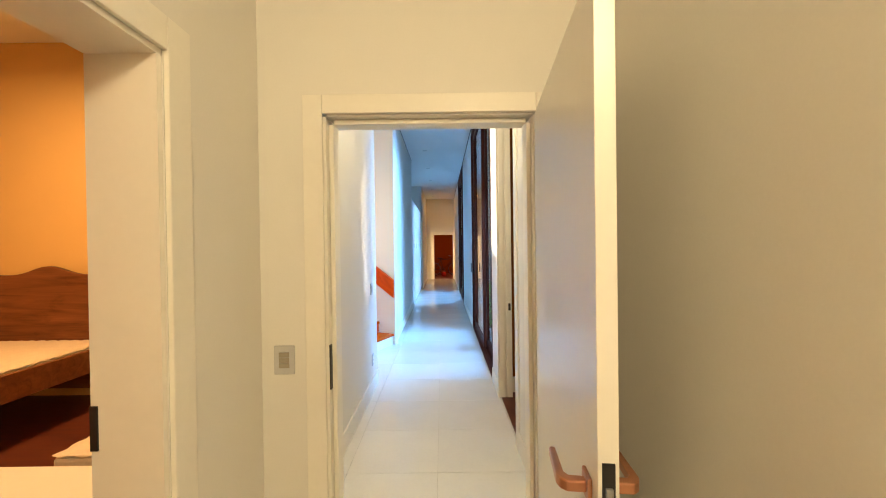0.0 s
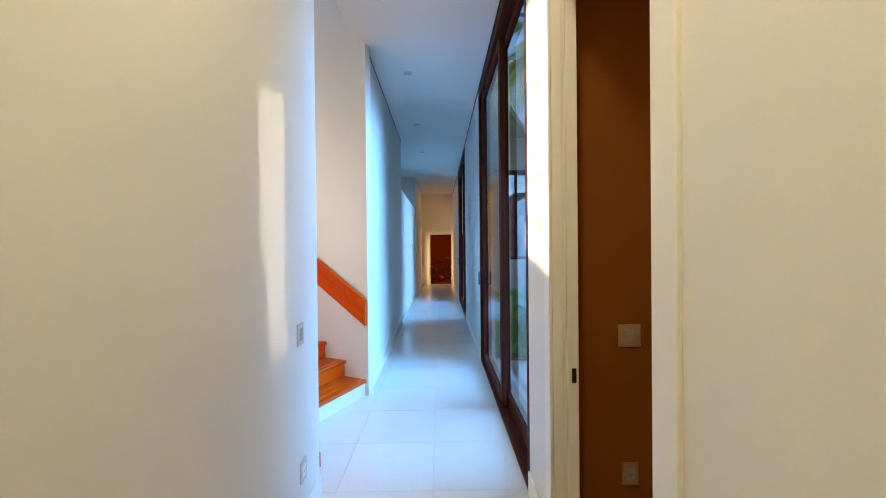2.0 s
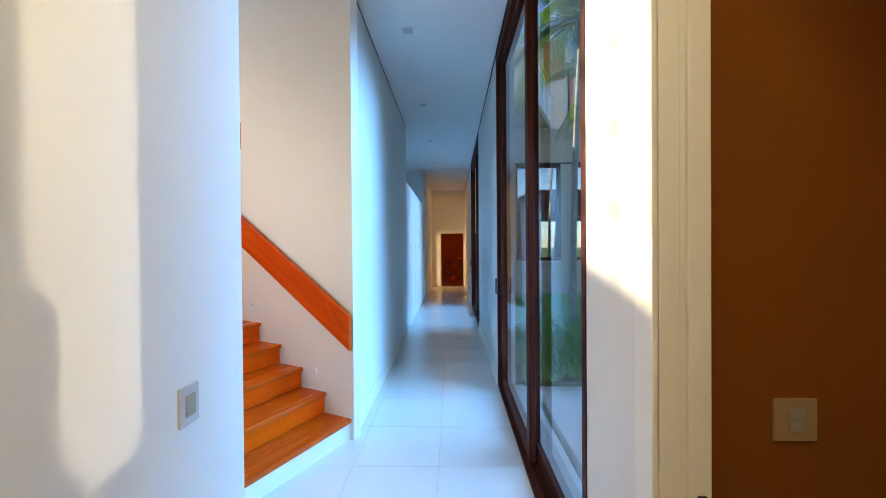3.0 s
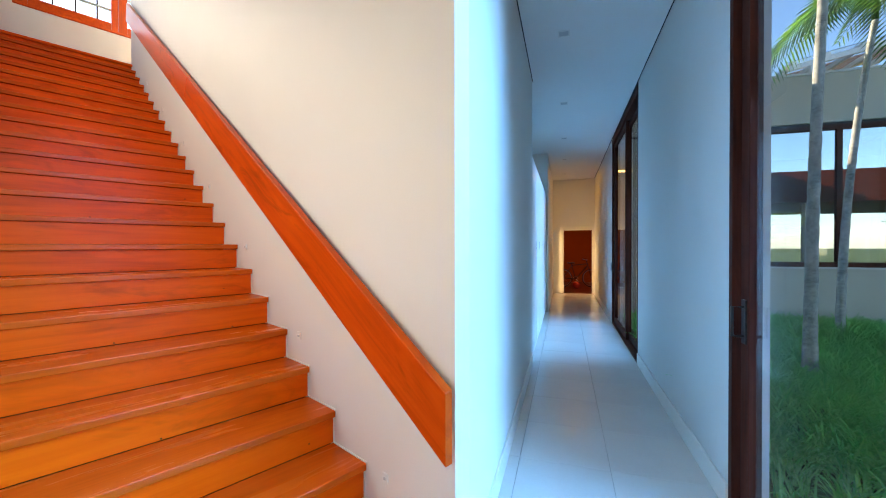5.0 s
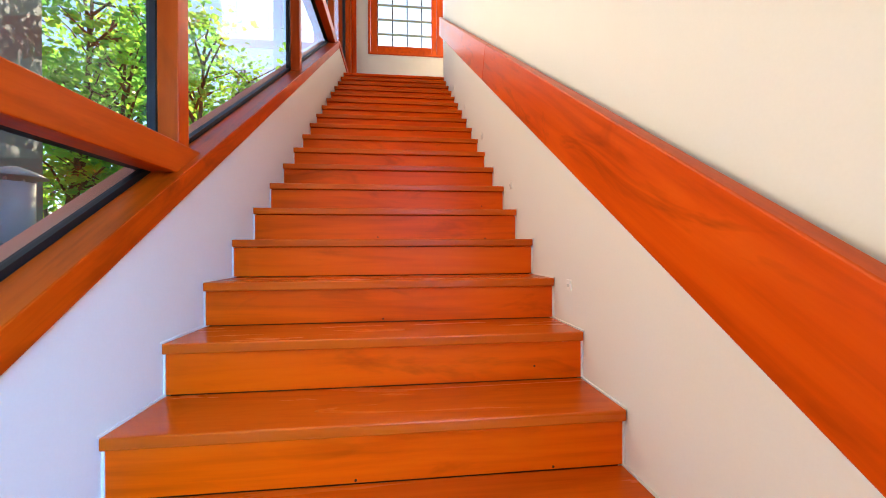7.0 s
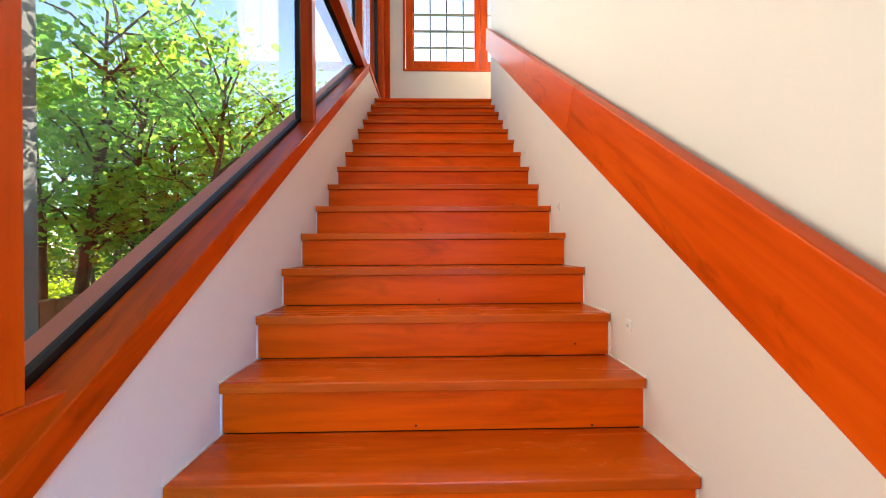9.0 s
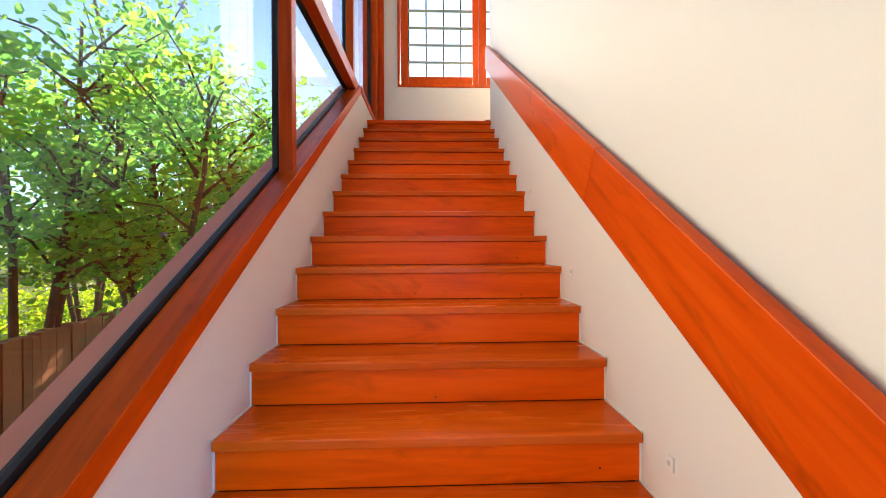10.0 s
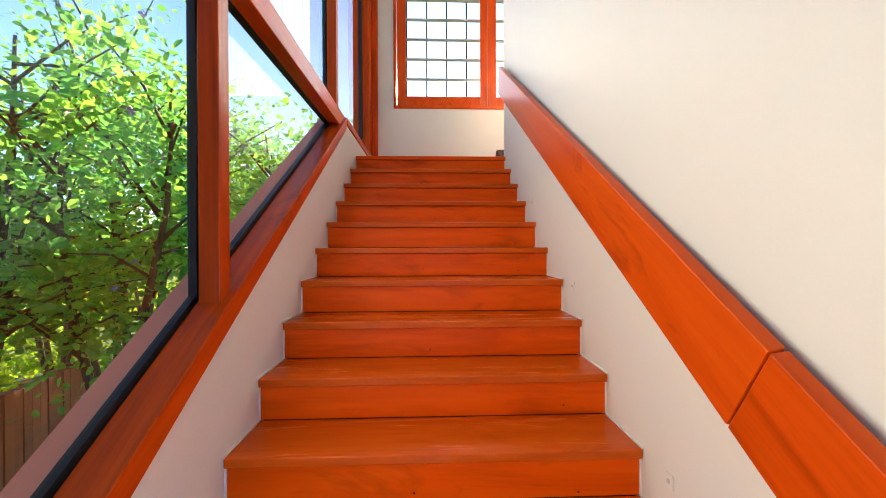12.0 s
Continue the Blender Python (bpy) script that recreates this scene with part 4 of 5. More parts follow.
def shrub_tree(x, y, h, spread, leaves, seed, z0=-0.2):
    rng = random.Random(seed)
    t = thing("tree", "leafy green tree with thin branching stems", "tree", Matrix.Translation((x, y, z0)), group="trees outside the stair window")
    tips, bms = [], []
    for k in range(4):
        a = math.tau * (k + rng.random() * 0.7) / 4
        base = Vector((0.08 * math.cos(a), 0.08 * math.sin(a), 0))
        top = Vector((spread * 0.55 * math.cos(a), spread * 0.55 * math.sin(a), h * rng.uniform(0.74, 0.92)))
        mid = base.lerp(top, 0.5) + Vector((rng.uniform(-.2, .2), rng.uniform(-.2, .2), 0.3))
        bms.append(tube([base, base.lerp(mid, 0.5), mid, mid.lerp(top, 0.5) + Vector((rng.uniform(-.1, .1), rng.uniform(-.1, .1), 0.05)), top], [0.055, 0.05, 0.042, 0.03, 0.016], 6))
        for j in range(15):
            f = rng.uniform(0.40, 1.0)
            p0 = base.lerp(mid, f * 2) if f < 0.5 else mid.lerp(top, f * 2 - 1)
            b = a + rng.uniform(-1.6, 1.6)
            ln = spread * rng.uniform(0.35, 0.8)
            p2 = p0 + Vector((math.cos(b) * ln, math.sin(b) * ln, ln * rng.uniform(-0.1, 1.1)))
            p2.z = min(p2.z, h)
            p1 = p0.lerp(p2, 0.5) + Vector((0, 0, 0.12))
            bms.append(tube([p0, p1, p2], [0.02, 0.014, 0.006], 5))
            for q in range(6):
                f2 = rng.uniform(0.35, 1.1)
                tips.append(p0.lerp(p2, f2) + Vector((rng.uniform(-.25, .25), rng.uniform(-.25, .25), rng.uniform(-.2, .25))))
    leaves = int(leaves * 0.78)
    part("trunk", merged(*bms), M_BARK, t)
    g = np.random.default_rng(seed)
    T = np.array([tuple(q) for q in tips])
    c = T[g.integers(0, len(T), leaves)] + g.normal(size=(leaves, 3)) * np.array([0.19, 0.19, 0.14])
    cloud_object("crown", leaf_cloud(c, 0.108, seed), M_LEAF, t)
    fl = T[g.integers(0, len(T), 26)] + g.normal(size=(26, 3)) * 0.2
    fl = np.repeat(fl, 6, 0) + g.normal(size=(156, 3)) * 0.02
    cloud_object("blossom", leaf_cloud(fl, 0.06, seed + 1, 0.0), M_FLOWER, t, "small lilac blossoms")
    return t


for i, (s, v, h, sp, n) in enumerate(((6.6, 5.8, 6.5, 1.7, 6000), (9.6, 6.3, 7.0, 2.2, 7000), (10.9, 4.6, 6.7, 1.9, 6800), (12.8, 4.3, 6.8, 1.7, 5600), (14.8, 5.4, 6.8, 2.0, 5600), (17.2, 6.2, 5.8, 2.3, 5600), (20.5, 6.8, 5.8, 2.6, 5600), (16.0, 3.6, 6.2, 1.9, 5600), (19.0, 4.6, 5.6, 2.2, 5600), (24.0, 6.2, 5.6, 2.6, 5000), (28.0, 8.0, 5.6, 3.0, 5000), (9.2, 3.0, 5.7, 1.3, 4600), (11.6, 3.2, 6.2, 1.5, 4800), (7.3, 4.3, 5.8, 1.4, 5600), (11.4, 9.0, 8.6, 2.3, 4600), (15.5, 9.8, 9.4, 2.6, 4600))):
    p = STAIR @ Vector((s, v, 0))
    shrub_tree(p.x, p.y, h, sp, n, 20 + i)

# low shrubs behind the trees; brightened leaf colour stands in for sunlight
g = np.random.default_rng(5)
pts = []
for k in range(85):
    c = STAIR @ Vector((g.uniform(6, 34), g.uniform(7.2, 20), 0))
    r = g.uniform(0.7, 1.5)
    d = g.normal(size=(420, 3))
    d /= np.linalg.norm(d, axis=1)[:, None]
    q = np.array([c.x, c.y, 0.2]) + d * np.array([r, r, r * 0.9]) * g.uniform(0.6, 1.0, 420)[:, None]
    pts.append(q[q[:, 2] > -0.2])
hedge = cloud_object("hedge", leaf_cloud(np.concatenate(pts), 0.17, 9), leaf_material("sunlight_painted_shrub_leaf", (0.15, 0.23, 0.012), (0.34, 0.40, 0.03)), None)
tagged(hedge, "yellow-green shrubs behind the trees, sunlight put into the leaf colour", "hedge", "", "stuff")

# far woods and the garden hedge behind the courtyard wing
pts = []
for k in range(90):
    c = STAIR @ Vector((g.uniform(-12, 75), g.uniform(32, 55), 0)) if k < 60 else Vector((g.uniform(4.6, 18), g.uniform(18.5, 22), 0))
    r = g.uniform(3.0, 5.0) if k < 60 else g.uniform(1.0, 1.9)
    d = g.normal(size=(300, 3))
    d /= np.linalg.norm(d, axis=1)[:, None]
    q = np.array([c.x, c.y, r * 0.7]) + d * r * g.uniform(0.65, 1.0, 300)[:, None]
    pts.append(q[q[:, 2] > -0.2])
tagged(cloud_object("woods", leaf_cloud(np.concatenate(pts), 0.62, 19), leaf_material("woods_leaf", (0.05, 0.10, 0.014), (0.15, 0.21, 0.03)), None), "green trees and hedges beyond the garden", "woods", "", "stuff")

# slatted fence, grey neighbouring wall and its vent
fence = thing("fence", "weathered brown fence of upright boards", "fence", STAIR)
rf = random.Random(3)
fm = [mesh_of("fence_board", boxes((-0.058, 0.058, -0.06, 0.06, -2.0, 0.0)), M_FENCE)]
for i in range(24):
    q = 4.95 + i * 0.123
    shared("fence_board", fm[0], fence, pose(q, 5.38 - (7.78 - q) * 0.22 + rf.uniform(-0.012, 0.012), 1.77 + rf.uniform(-0.02, 0.02), 0, 0, 12.4 + rf.uniform(-2, 2)))
part("rail", boxes((-1.45, 1.45, 0.065, 0.10, 1.2, 1.29)), M_FENCE, fence, "", pose(6.36, 5.07, 0, 0, 0, 12.4))
setting("wall_bedroom_outside", boxes((-7.10, -0.96, 2.552, 2.60, -0.3, 4.92)), M_GREYW, "blue-grey rendered outer wall in dappled sun", "wall")
setting("wall_bedroom_coping", boxes((-7.14, -0.96, 2.545, 2.64, 4.922, 4.97)), M_WPLATE, "pale coping on the rendered wall", "coping")
setting("wall_bedroom_return", boxes((-7.10, -7.0, -2.6, 2.55, -0.3, 4.92)), M_GREYW, "blue-grey rendered return wall", "wall")
vent = thing("vent_stack", "grey metal vent pipe with a conical cap on a louvred box", "vent", STAIR @ pose(3.25, 3.05, 0))
part("pipe", tube([(0, 0, 1.72), (0, 0, 2.10)], 0.095, 18), M_PLATE, vent)
part("cap", tube([(0, 0, 2.13), (0, 0, 2.17), (0, 0, 2.20)], [0.16, 0.10, 0.02], 20), M_PLATE, vent)
box_v = part("box", boxes((-0.30, 0.24, -0.20, 0.30, -0.2, 1.72), bevel=0.01), M_GREYW, vent)
for i in range(7):
    part("louvre", boxes((-0.22, 0.05, -0.215, -0.199, 1.34 + i * 0.04, 1.362 + i * 0.04)), M_WPLATE, box_v)
for dx in (-0.06, 0.06):
    part("strut", boxes((dx - 0.006, dx + 0.006, -0.006, 0.006, 2.09, 2.14)), M_STEEL, vent)

# courtyard grass: arching tufts on low mounds
def mound(x, y):
    rise = np.clip((y - 5.55) / 1.2, 0, 1) * np.clip((11.9 - y) / 1.5, 0.25, 1)
    return 0.03 + rise * (0.10 + 0.09 * np.sin(x * 1.3 + 0.5) * np.sin(y * 1.1) + 0.04 * np.sin(x * 3.1 + y * 2.3))


gr = np.random.default_rng(11)
GX0, GX1, GY0, GY1 = XR + 0.22, 6.3, 5.62, 11.75
tufts = 2600
tx, ty = gr.uniform(GX0 + 0.05, GX1, tufts), gr.uniform(GY0, GY1, tufts)
per = np.clip(34 - (ty - GY0) * 3.2, 16, 34).astype(int)
who = np.repeat(np.arange(tufts), per)
n = len(who)
lean = gr.uniform(0, math.tau, tufts)
ang = np.where(gr.random(n) < 0.45, lean[who] + gr.normal(size=n) * 0.5, gr.uniform(0, math.tau, n))
bx = np.clip(tx[who] + gr.normal(size=n) * 0.05, GX0 + 0.01, GX1)
by = np.maximum(ty[who] + gr.normal(size=n) * 0.05, GY0 - 0.02)
ln = gr.uniform(0.20, 0.44, n) * gr.uniform(0.75, 1.2, tufts)[who]
arch = gr.uniform(0.25, 0.75, n)
dx, dy = np.cos(ang), np.sin(ang)
w = gr.uniform(0.004, 0.0075, n)
z0 = mound(bx, by)
rows = []
for f, wf in ((0.0, 1.0), (0.45, 0.9), (0.8, 0.6), (1.0, 0.0)):
    out, upz = ln * f * (0.35 + arch * f * 0.6), ln * (f * 0.85 - arch * f * f * 0.75)
    for sg in ((1, -1) if wf else (0,)):
        rows.append(np.stack([bx + dx * out - dy * w * wf * sg, by + dy * out + dx * w * wf * sg, z0 + upz], 1))
v = np.stack(rows, 1).reshape(-1, 3)
b = np.arange(n) * 7
f = [(k, k + 1, k + 3, k + 2) for k in b.tolist()] + [(k + 2, k + 3, k + 5, k + 4) for k in b.tolist()] + [(k + 4, k + 5, k + 6) for k in b.tolist()]
tagged(cloud_object("grass", (v.tolist(), f), M_GRASS, None), "lush dark green strap-leaved courtyard grass", "grass", "", "stuff")
# earth mounds under the blades
nx, ny = 50, 56
mv = []
for i in range(nx + 1):
    for j in range(ny + 1):
        x, y = GX0 + (GX1 - GX0) * i / nx, GY0 + 0.02 + (GY1 - GY0) * j / ny
        mv.append((x, y, float(mound(x, y))))
mf = [(i * (ny + 1) + j, (i + 1) * (ny + 1) + j, (i + 1) * (ny + 1) + j + 1, i * (ny + 1) + j + 1) for i in range(nx) for j in range(ny)]
me = bpy.data.meshes.new("turf")
me.from_pydata(mv, [], mf)
me.materials.append(M_SOIL)
tagged(new("turf", me), "green turf under the courtyard grass", "turf", "", "stuff")


def palm(x, y, h, r, seed, lean, fronds=12):
    rng = random.Random(seed)
    t = thing("palm_tree", "slender palm with a pale ringed trunk", "palm tree", pose(x, y, 0.06), group="palms in the courtyard")
    n = 40
    pts, rad = [], []
    for i in range(n + 1):
        f = i / n
        pts.append((lean[0] * f * f, lean[1] * f * f, f * h))
        rad.append(r * (1.25 - 0.45 * f) * (1.06 if i % 2 else 0.97) + (0.03 * math.exp(-f * 25)))
    part("trunk", tube(pts, rad, 12), M_PALMBARK, t)
    top = Vector((lean[0], lean[1], h))
    part("crownshaft", tube([top, top + Vector((0, 0, 0.55))], [r * 0.85, r * 0.5], 10), M_PALM, t)
    for k in range(fronds):
        a = math.tau * (k + rng.uniform(-0.3, 0.3)) / fronds
        up = rng.uniform(0.35, 1.2)
        L = rng.uniform(1.3, 1.8)
        spine = []
        for i in range(12):
            f = i / 11
            spine.append(top + Vector((math.cos(a) * L * f, math.sin(a) * L * f, 0.5 + up * L * f - 1.15 * L * f * f)))
        vs, fs = [], []
        side = Vector((-math.sin(a), math.cos(a), 0))
        for i in range(1, 12):
            for q in range(3):
                f = (q + 0.5) / 3
                p = spine[i - 1].lerp(spine[i], f)
                d = (spine[i] - spine[i - 1]).normalized()
                ll = 0.42 * math.sin(math.pi * min(0.95, (i + f) / 12.5)) + 0.05
                for sg in (-1, 1):
                    e = p + side * sg * ll + d * ll * 0.5 - Vector((0, 0, ll * 0.45))
                    m = p.lerp(e, 0.5) + Vector((0, 0, 0.03))
                    b0 = len(vs)
                    vs += [tuple(p), tuple(m + d * 0.018), tuple(e), tuple(m - d * 0.018)]
                    fs += [(b0, b0 + 1, b0 + 2), (b0, b0 + 2, b0 + 3)]
        fr = cloud_object("frond", (vs, fs), M_PALM, t)
        part("rib", tube(spine[::2] + [spine[-1]], [0.014, 0.012, 0.01, 0.008, 0.006, 0.004, 0.003], 5), M_PALM, fr)
    return t


palm(2.21, 8.06, 4.9, 0.050, 1, (0.16, 0.05))
palm(3.66, 8.15, 5.1, 0.046, 2, (0.18, -0.05))
palm(5.14, 9.80, 5.0, 0.048, 3, (-0.10, 0.10))
palm(3.40, 6.88, 5.4, 0.046, 4, (-0.12, 0.0))
palm(3.41, 9.82, 4.6, 0.045, 5, (0.42, 0.1))

# courtyard wing with a long corner window, and the open veranda beside it
wing = thing("courtyard_wing", "beige stucco house wing with dark framed windows", "building")
WY, WXR = 11.8, 5.92
W1, W2 = (1.85, 3.05), (3.39, 5.64)
SILLZ, HEADZ = 1.10, 3.73
part("wall", boxes((XR + 0.2, W1[0], WY, WY + 0.2, -0.2, HEADZ), (W1[1], W2[0], WY, WY + 0.2, SILLZ, HEADZ), (W1[0], WXR, WY, WY + 0.2, -0.2, SILLZ), (XR + 0.2, W1[0], WY + 0.2, 15.4, -0.2, HEADZ)), M_STUCCO, wing)
part("side_wall", boxes((WXR - 0.2, WXR, WY + 0.201, 15.4, -0.2, SILLZ), (WXR - 0.2, WXR, 13.6, 15.4, SILLZ, HEADZ)), M_STUCCO, wing)
part("plinth", boxes((XR + 0.2, WXR + 0.004, WY - 0.012, WY - 0.001, -0.2, 0.16)), M_PAVE, wing, "pale stone plinth strip")
part("roof", boxes((XR + 0.2, WXR - 0.05, WY + 0.01, 15.4, HEADZ + 0.045, 4.66), bevel=0.01), M_STUCCO, wing, "beige stucco parapet of the flat roof")
# black strip puts shade into the gap under the roof parapet
part("shadow_gap", boxes((XR + 0.2, WXR - 0.12, WY + 0.06, 15.3, HEADZ, HEADZ + 0.045)), M_ALU_AND_SHADE, wing)
part("coping", boxes((XR + 0.2, WXR - 0.03, WY - 0.01, 15.4, 4.661, 4.70)), M_WPLATE, wing)
part("sill", boxes((W1[0] - 0.03, W1[1] + 0.02, WY - 0.04, WY + 0.19, SILLZ, SILLZ + 0.03)), M_WPLATE, wing, "thin white stone sill")
part("sill", boxes((W2[0] - 0.02, WXR + 0.05, WY - 0.04, WY + 0.19, SILLZ, SILLZ + 0.03)), M_WPLATE, wing, "thin white stone sill")


def tinted_pane(bm, parent):
    ob = part("pane", bm, M_TINTED, parent)
    ob.visible_shadow = False
    return ob


def framed_window(x0, x1, mullions, right):
    y0, y1, z0, z1 = WY + 0.04, WY + 0.13, SILLZ + 0.031, HEADZ - 0.002
    w = part("window", boxes((x0, x0 + 0.045, y0, y1, z0, z1), (x1 - right, x1, y0, y1, z0, z1), (x0 + 0.045, x1 - right, y0, y1, z1 - 0.09, z1), (x0 + 0.045, x1 - right, y0, y1, z0, z0 + 0.09)), M_DARKW, wing)
    for m in mullions:
        part("mullion", boxes((m - 0.04, m + 0.04, y0 + 0.004, y1 - 0.004, z0 + 0.09, z1 - 0.09)), M_DARKW, w)
    edges = [x0 + 0.045] + [m for m in mullions] + [x1 - right]
    for a, c in zip(edges, edges[1:]):
        tinted_pane(boxes((a + 0.01, c - 0.01, WY + 0.08, WY + 0.09, z0 + 0.085, z1 - 0.085)), w)
    return w


framed_window(W1[0], W1[1], [2.35], 0.09)
w2 = framed_window(W2[0], W2[1], [4.48], 0.26)
part("lever", boxes((5.12, 5.25, WY + 0.02, WY + 0.035, 1.95, 1.965)), M_BLACK, w2, "black window lever")
part("side_frame", boxes((WXR - 0.36, WXR - 0.28, WY + 0.21, 13.6, SILLZ + 0.002, SILLZ + 0.09), (WXR - 0.36, WXR - 0.28, WY + 0.21, 13.6, HEADZ - 0.09, HEADZ), (WXR - 0.36, WXR - 0.28, 12.6, 12.7, SILLZ + 0.09, HEADZ - 0.09)), M_DARKW, w2)
tinted_pane(boxes((WXR - 0.325, WXR - 0.315, WY + 0.22, 13.6, SILLZ + 0.08, HEADZ - 0.08)), w2)
part("inner_wall", boxes((W1[0], 4.3, 15.2, 15.4, -0.2, HEADZ), (4.3, WXR - 0.2, 15.2, 15.4, -0.2, 0.9), (4.3, WXR - 0.2, 15.2, 15.4, 2.4, HEADZ)), M_STUCCO, wing)
part("floor_slab", boxes((W1[0], WXR - 0.2, WY + 0.2, 15.2, -0.2, 0.0)), M_PAVE, wing)

ver = thing("veranda", "open veranda with a dark ceiling and glass doors", "building")
VY, VB = 12.2, 14.0
M_FASCIA = mottled("mauve_grey_fascia", (0.30, 0.25, 0.27), 0.7, 0.06, 1.0, 50.0, 0.05)
part("fascia", boxes((WXR + 0.02, 15.0, VY, VY + 0.15, 3.95, 4.47)), M_FASCIA, ver)
part("fascia_cap", boxes((WXR + 0.02, 15.0, VY - 0.02, VY + 0.17, 4.471, 4.50)), M_DARKRUN, ver)
part("roof", boxes((WXR + 0.02, 15.0, VY + 0.15, 18.4, 4.05, 4.47)), M_DARKRUN, ver)
for i in range(5):
    part("rafter", boxes((WXR + 0.1 + i * 1.9, WXR + 0.24 + i * 1.9, VY + 0.16, VB, 3.80, 4.05)), M_DARKRUN, ver)
part("cross_beam", boxes((WXR + 0.03, 15.0, VB - 0.40, VB - 0.22, 3.42, 3.80)), M_DARKRUN, ver, "dark timber cross beam")
part("back_wall", boxes((WXR + 0.02, 8.70, VB, VB + 0.15, -0.2, 4.05), (12.6, 15.0, VB, VB + 0.15, -0.2, 4.05), (8.70, 12.6, VB, VB + 0.15, 3.10, 4.05), (14.9, 15.0, VY + 0.2, VB, -0.2, 4.05)), mottled("umber_wall_paint", (0.16, 0.085, 0.075), 0.7, 0.06, 1.0, 60.0, 0.05), ver)
part("threshold", boxes((WXR + 0.02, 14.9, VB - 0.25, VB + 0.15, -0.19, 0.012)), M_PAVE, ver)
fr = part("door_frame", boxes((9.37, 9.45, VB, VB + 0.1, 0.014, 3.09), (12.4, 12.48, VB, VB + 0.1, 0.014, 3.09), (9.45, 12.4, VB, VB + 0.1, 3.0, 3.09), (10.7, 10.8, VB, VB + 0.1, 0.014, 3.0)), M_DARKW, ver)
pane("pane", boxes((9.45, 12.4, VB + 0.04, VB + 0.05, 0.014, 3.0)), fr)
nc = 60
cbm = bmesh.new()
row = [(cbm.verts.new((8.82 + 0.54 * i / nc, VB - 0.10 + 0.035 * math.sin(i * 0.9), 0.02)), cbm.verts.new((8.82 + 0.54 * i / nc, VB - 0.10 + 0.03 * math.sin(i * 0.9 + 0.2), 3.1))) for i in range(nc + 1)]
for a, c in zip(row, row[1:]):
    cbm.faces.new((a[0], c[0], c[1], a[1]))
bmesh.ops.solidify(cbm, geom=list(cbm.faces), thickness=0.004)
tagged(part("curtain", cbm, M_CURTAIN), "white pleated curtain beside the veranda glass door", "curtain")

M_BULB, _bt, _bb = material("warm_lamp_glass", (0.9, 0.75, 0.5), 0.3)
_bb.inputs["Emission Color"].default_value = (1.0, 0.72, 0.36, 1)
_bb.inputs["Emission Strength"].default_value = 0.4
for x, y, z in ((6.70, 13.2, 2.46), (6.83, 13.3, 2.38), (6.95, 13.15, 2.50)):
    pl = thing("pendant_lamp", "slim lit glass pendant lamp under the dark ceiling", "pendant lamp", pose(x, y, 0), group="pendant lamps in the veranda")
    part("cord", tube([(0, 0, z + 0.24), (0, 0, 4.05)], 0.005, 5), M_BLACK, pl)
    part("shade", tube([(0, 0, z), (0, 0, z + 0.02), (0, 0, z + 0.22), (0, 0, z + 0.25)], [0.03, 0.04, 0.04, 0.012], 12), M_BULB, pl, "warm lit glass tube")


def garden_chair(x, y, turn):
    c = thing("dining_chair", "reddish wooden dining chair on the veranda", "chair", pose(x, y, 0.014, 0, 0, turn), group="chairs on the veranda")
    part("seat", boxes((-0.23, 0.23, -0.22, 0.22, 0.42, 0.46), bevel=0.012), M_CHAIR, c)
    part("backrest", boxes((-0.23, 0.23, 0.20, 0.235, 0.62, 0.88), bevel=0.01), M_CHAIR, c)
    for a, q, t in ((-0.21, -0.20, 0.419), (0.17, -0.20, 0.419), (-0.21, 0.19, 0.86), (0.17, 0.19, 0.86)):
        part("leg", boxes((a, a + 0.04, q, q + 0.04, 0.0, t), bevel=0.004), M_CHAIR, c)


M_CHAIR = wood("reddish_chair_wood", (0.20, 0.045, 0.02), (0.34, 0.08, 0.035), (0.42, 0.12, 0.05), axis=2, rough=0.4)
garden_chair(7.02, 13.05, 20)
garden_chair(7.62, 13.2, -15)
tb = thing("dining_table", "dark wooden dining table on the veranda", "table", pose(8.35, 13.25, 0.014))
part("tabletop", boxes((-0.45, 0.75, -0.35, 0.35, 0.71, 0.75), bevel=0.006), M_DARKRUN, tb)
for a in (-0.40, 0.64):
    for q in (-0.30, 0.24):
        part("leg", boxes((a, a + 0.06, q, q + 0.06, 0.0, 0.709), bevel=0.004), M_DARKW, tb)

# roof terrace: glass railing, sloping glazed pergola and a white stair head
rs = thing("roof_terrace_railing", "glass railing round the roof terrace", "railing")
for i in range(6):
    x0 = 6.0 + i * 1.25
    pane("pane", boxes((x0, x0 + 1.2, VY + 0.10, VY + 0.115, 4.52, 5.30)), rs)
for i in range(7):
    part("post", boxes((5.955 + i * 1.25, 5.985 + i * 1.25, VY + 0.09, VY + 0.125, 4.5, 5.32)), M_STEEL, rs)
PSL = 0.196
pg = thing("pergola", "sloping glazed pergola with a brown timber edge", "pergola")
part("edge_beam", prism([(4.6, 5.79), (9.97, 5.79 + 5.37 * PSL), (9.97, 6.02 + 5.37 * PSL), (4.6, 6.02)], 15.9, 16.1), M_FENCE, pg, "brown timber edge beam")
for i in range(9):
    q = 4.7 + i * 0.62
    z = 5.72 + (q - 4.6) * PSL
    part("rafter", prism([(q, z - 0.10), (q + 0.09, z - 0.10), (q + 0.09, z), (q, z)], 13.9, 15.89), M_WPLATE, pg, "white rafter")
pane("pane", prism([(4.65, 5.73), (9.9, 5.73 + 5.25 * PSL), (9.9, 5.742 + 5.25 * PSL), (4.65, 5.742)], 13.9, 15.89), pg)
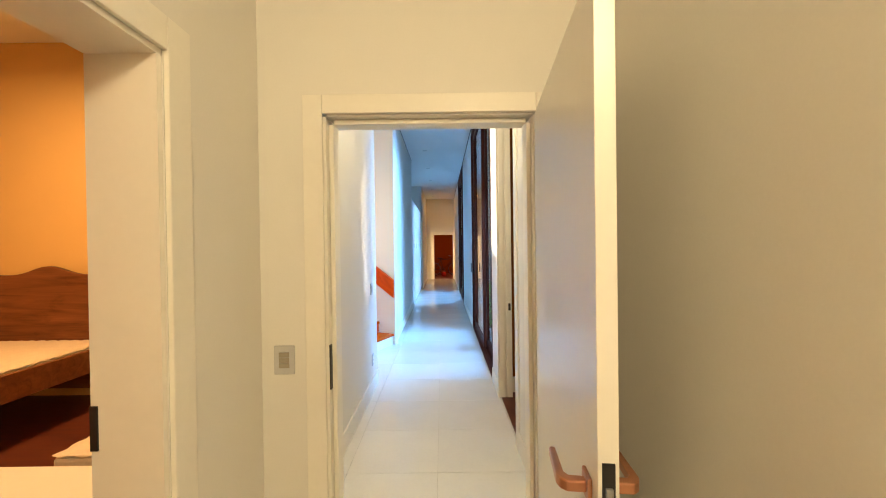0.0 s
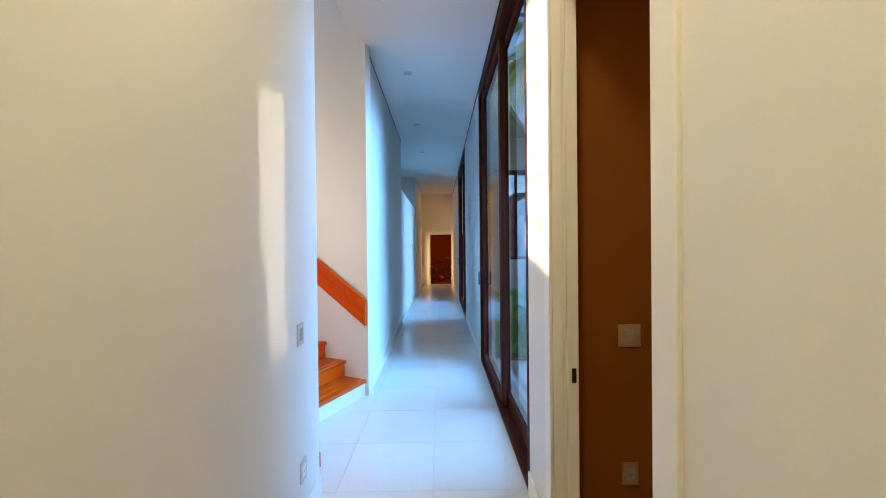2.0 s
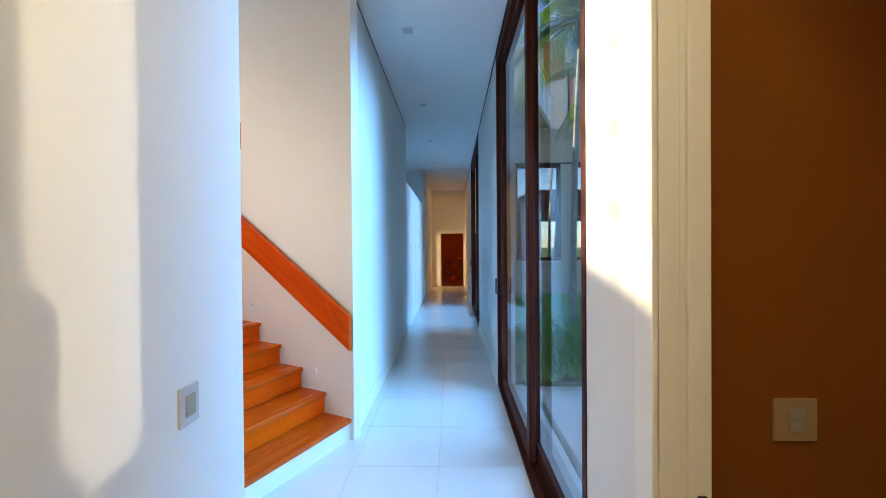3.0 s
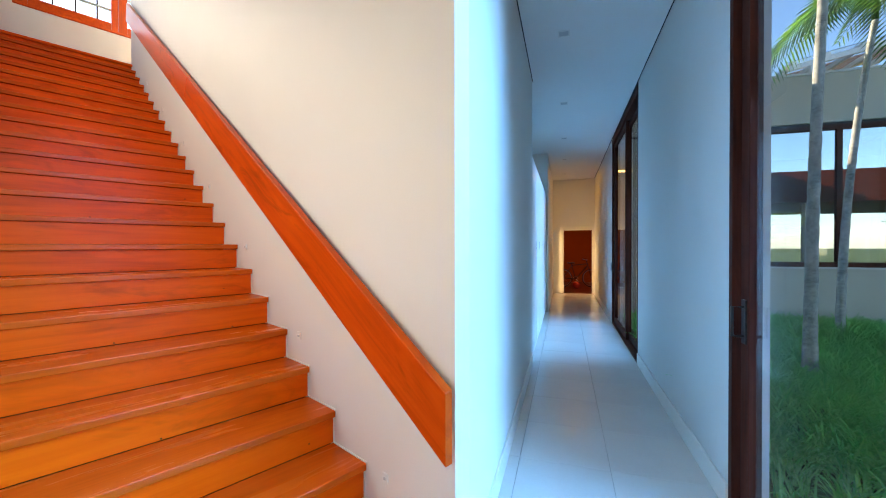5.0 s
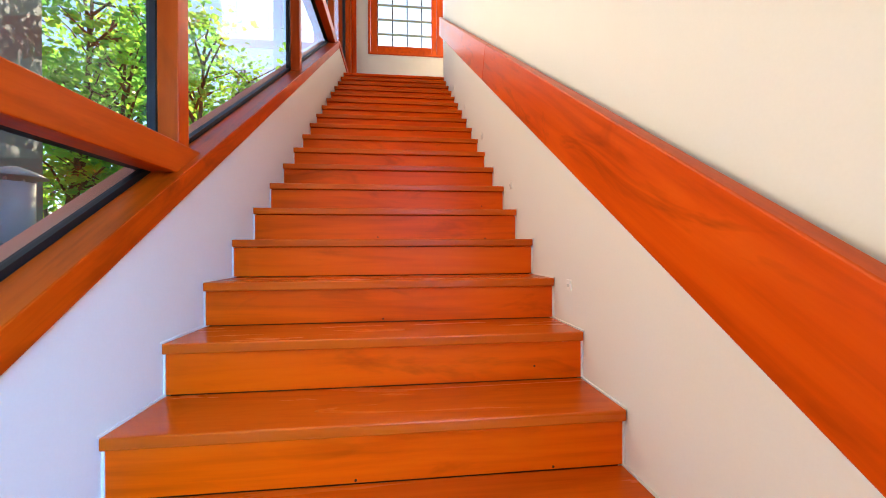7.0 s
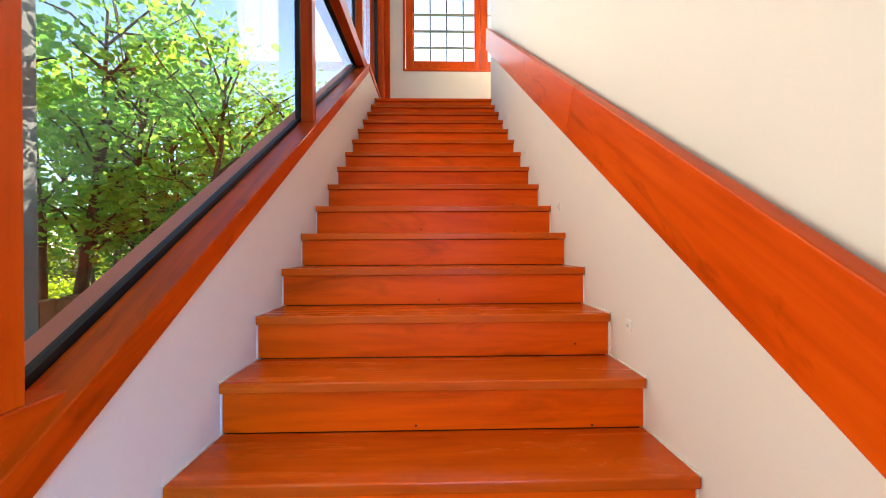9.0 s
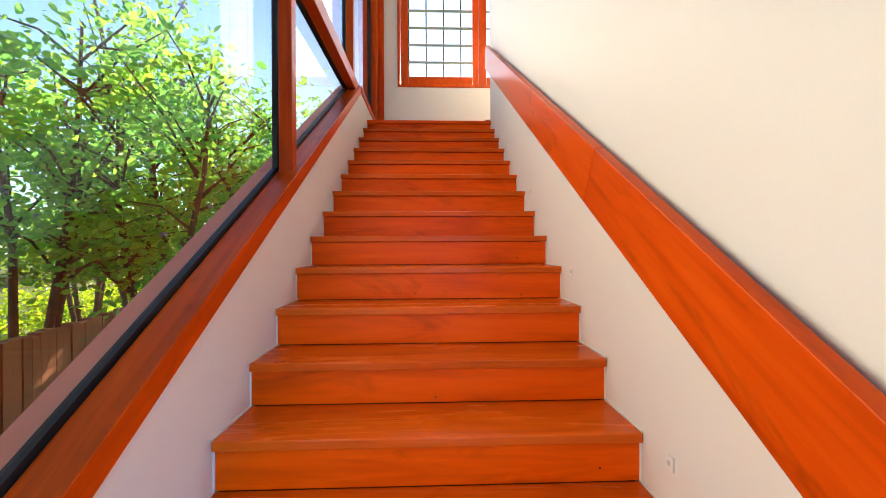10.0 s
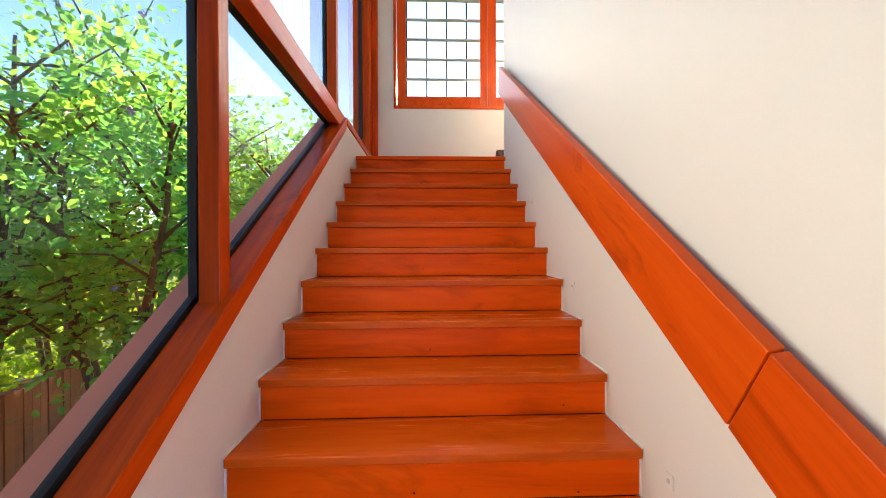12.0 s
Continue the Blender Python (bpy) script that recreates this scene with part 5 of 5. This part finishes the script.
part("front_beam", prism([(4.6, 5.50), (9.9, 5.50 + 5.3 * PSL), (9.9, 5.61 + 5.3 * PSL), (4.6, 5.61)], 13.8, 13.899), M_WPLATE, pg)
for x in (5.0, 9.7):
    for y in (13.8, 15.9):
        part("post", boxes((x, x + 0.09, y + 0.002, y + 0.09, 4.66 if x < 5.5 and y < 15 else 4.40, 5.50 + (x - 4.6) * PSL)), M_WPLATE, pg)
sh = thing("stair_head", "white stucco stair head on the roof terrace", "building")
part("wall", boxes((9.99, 15.0, 15.6, 18.4, 4.47, 7.02)), M_STUCCO, sh)
part("coping", boxes((9.96, 15.0, 15.56, 18.4, 7.021, 7.08)), M_WPLATE, sh)

# upper storey, turned with the stair, with a cantilevered glass-railed balcony
UPS = pose(3.57, 13.2, 4.70, 0, 0, -25.5)      # local y along its long face, which looks to local +x
tw = thing("upper_storey", "white upper storey with brown shuttered windows", "building", UPS)
part("wall", boxes((-3.2, 0.0, 0.0, 4.5, 0.0, 3.1)), M_STUCCO, tw)
part("corner_panel", boxes((-0.62, -0.02, -0.05, -0.001, 1.9, 3.1)), M_FENCE, tw, "reddish brown timber panel")
part("coping", boxes((-3.25, 0.04, -0.06, 4.55, 3.101, 3.16)), M_WPLATE, tw)
for y in (0.5, 2.5):
    w = part("window", boxes((0.002, 0.04, y, y + 0.8, 0.9, 2.4)), M_DARKW, tw)
    part("shutter", boxes((0.041, 0.07, y + 0.06, y + 0.74, 0.98, 2.32)), M_FENCE, w, "reddish brown shutter")
bal = thing("balcony", "cantilevered white balcony with a glass railing", "balcony", pose(3.03, 12.5, 4.70, 0, 0, -23.4))
part("slab", boxes((-1.55, 0.03, -3.35, 0.4, 0.002, 0.16)), M_STUCCO, bal)
for k in range(3):
    pane("pane", boxes((0.0, 0.012, -3.32 + k * 1.12, -2.24 + k * 1.12, 0.162, 1.02)), bal)
part("top_rail", boxes((-0.012, 0.026, -3.34, 0.05, 1.022, 1.05)), M_STEEL, bal)

# south range of the house, seen only mirrored in the wing's glass
sr = thing("south_range", "long house range with a deep dark eave", "building")
part("roof", boxes((4.3, 20.0, -6.0, 1.6, 3.25, 4.5)), M_DARKRUN, sr)
for x in (4.6, 9.0, 13.5, 18.0):
    part("column", boxes((x, x + 0.3, 1.1, 1.4, -0.2, 3.25)), M_STUCCO, sr)

# ---------------------------------------------------------------- floor tiles, last
TS = 0.610
tile_me = mesh_of("tile", boxes((0.0012, TS - 0.0012, 0.0012, TS - 0.0012, -0.012, 0.0)), M_TILE)
for i in range(-4, 2):
    for j in range(-12, 21):
        x, y = 0.009 + i * TS, 3.360 + j * TS
        inside = (x + TS > -0.89 and x < XR - 0.05) and y > -3.3
        foyer = i <= -2 and 2.2 < y < 4.2 and x > -2.0
        if not (inside or foyer) or (x + TS <= XL and not foyer):
            continue
        if x + TS > XR + 0.02:
            continue
        shared("tile", tile_me, floor, pose(x, y, 0))
edge_me = mesh_of("tile", boxes((0.0012, XR - 0.009 - TS + 0.012, 0.0012, TS - 0.0012, -0.012, 0.0)), M_TILE)
for j in range(-12, 21):
    shared("tile", edge_me, floor, pose(0.009 + TS, 3.360 + j * TS, 0))
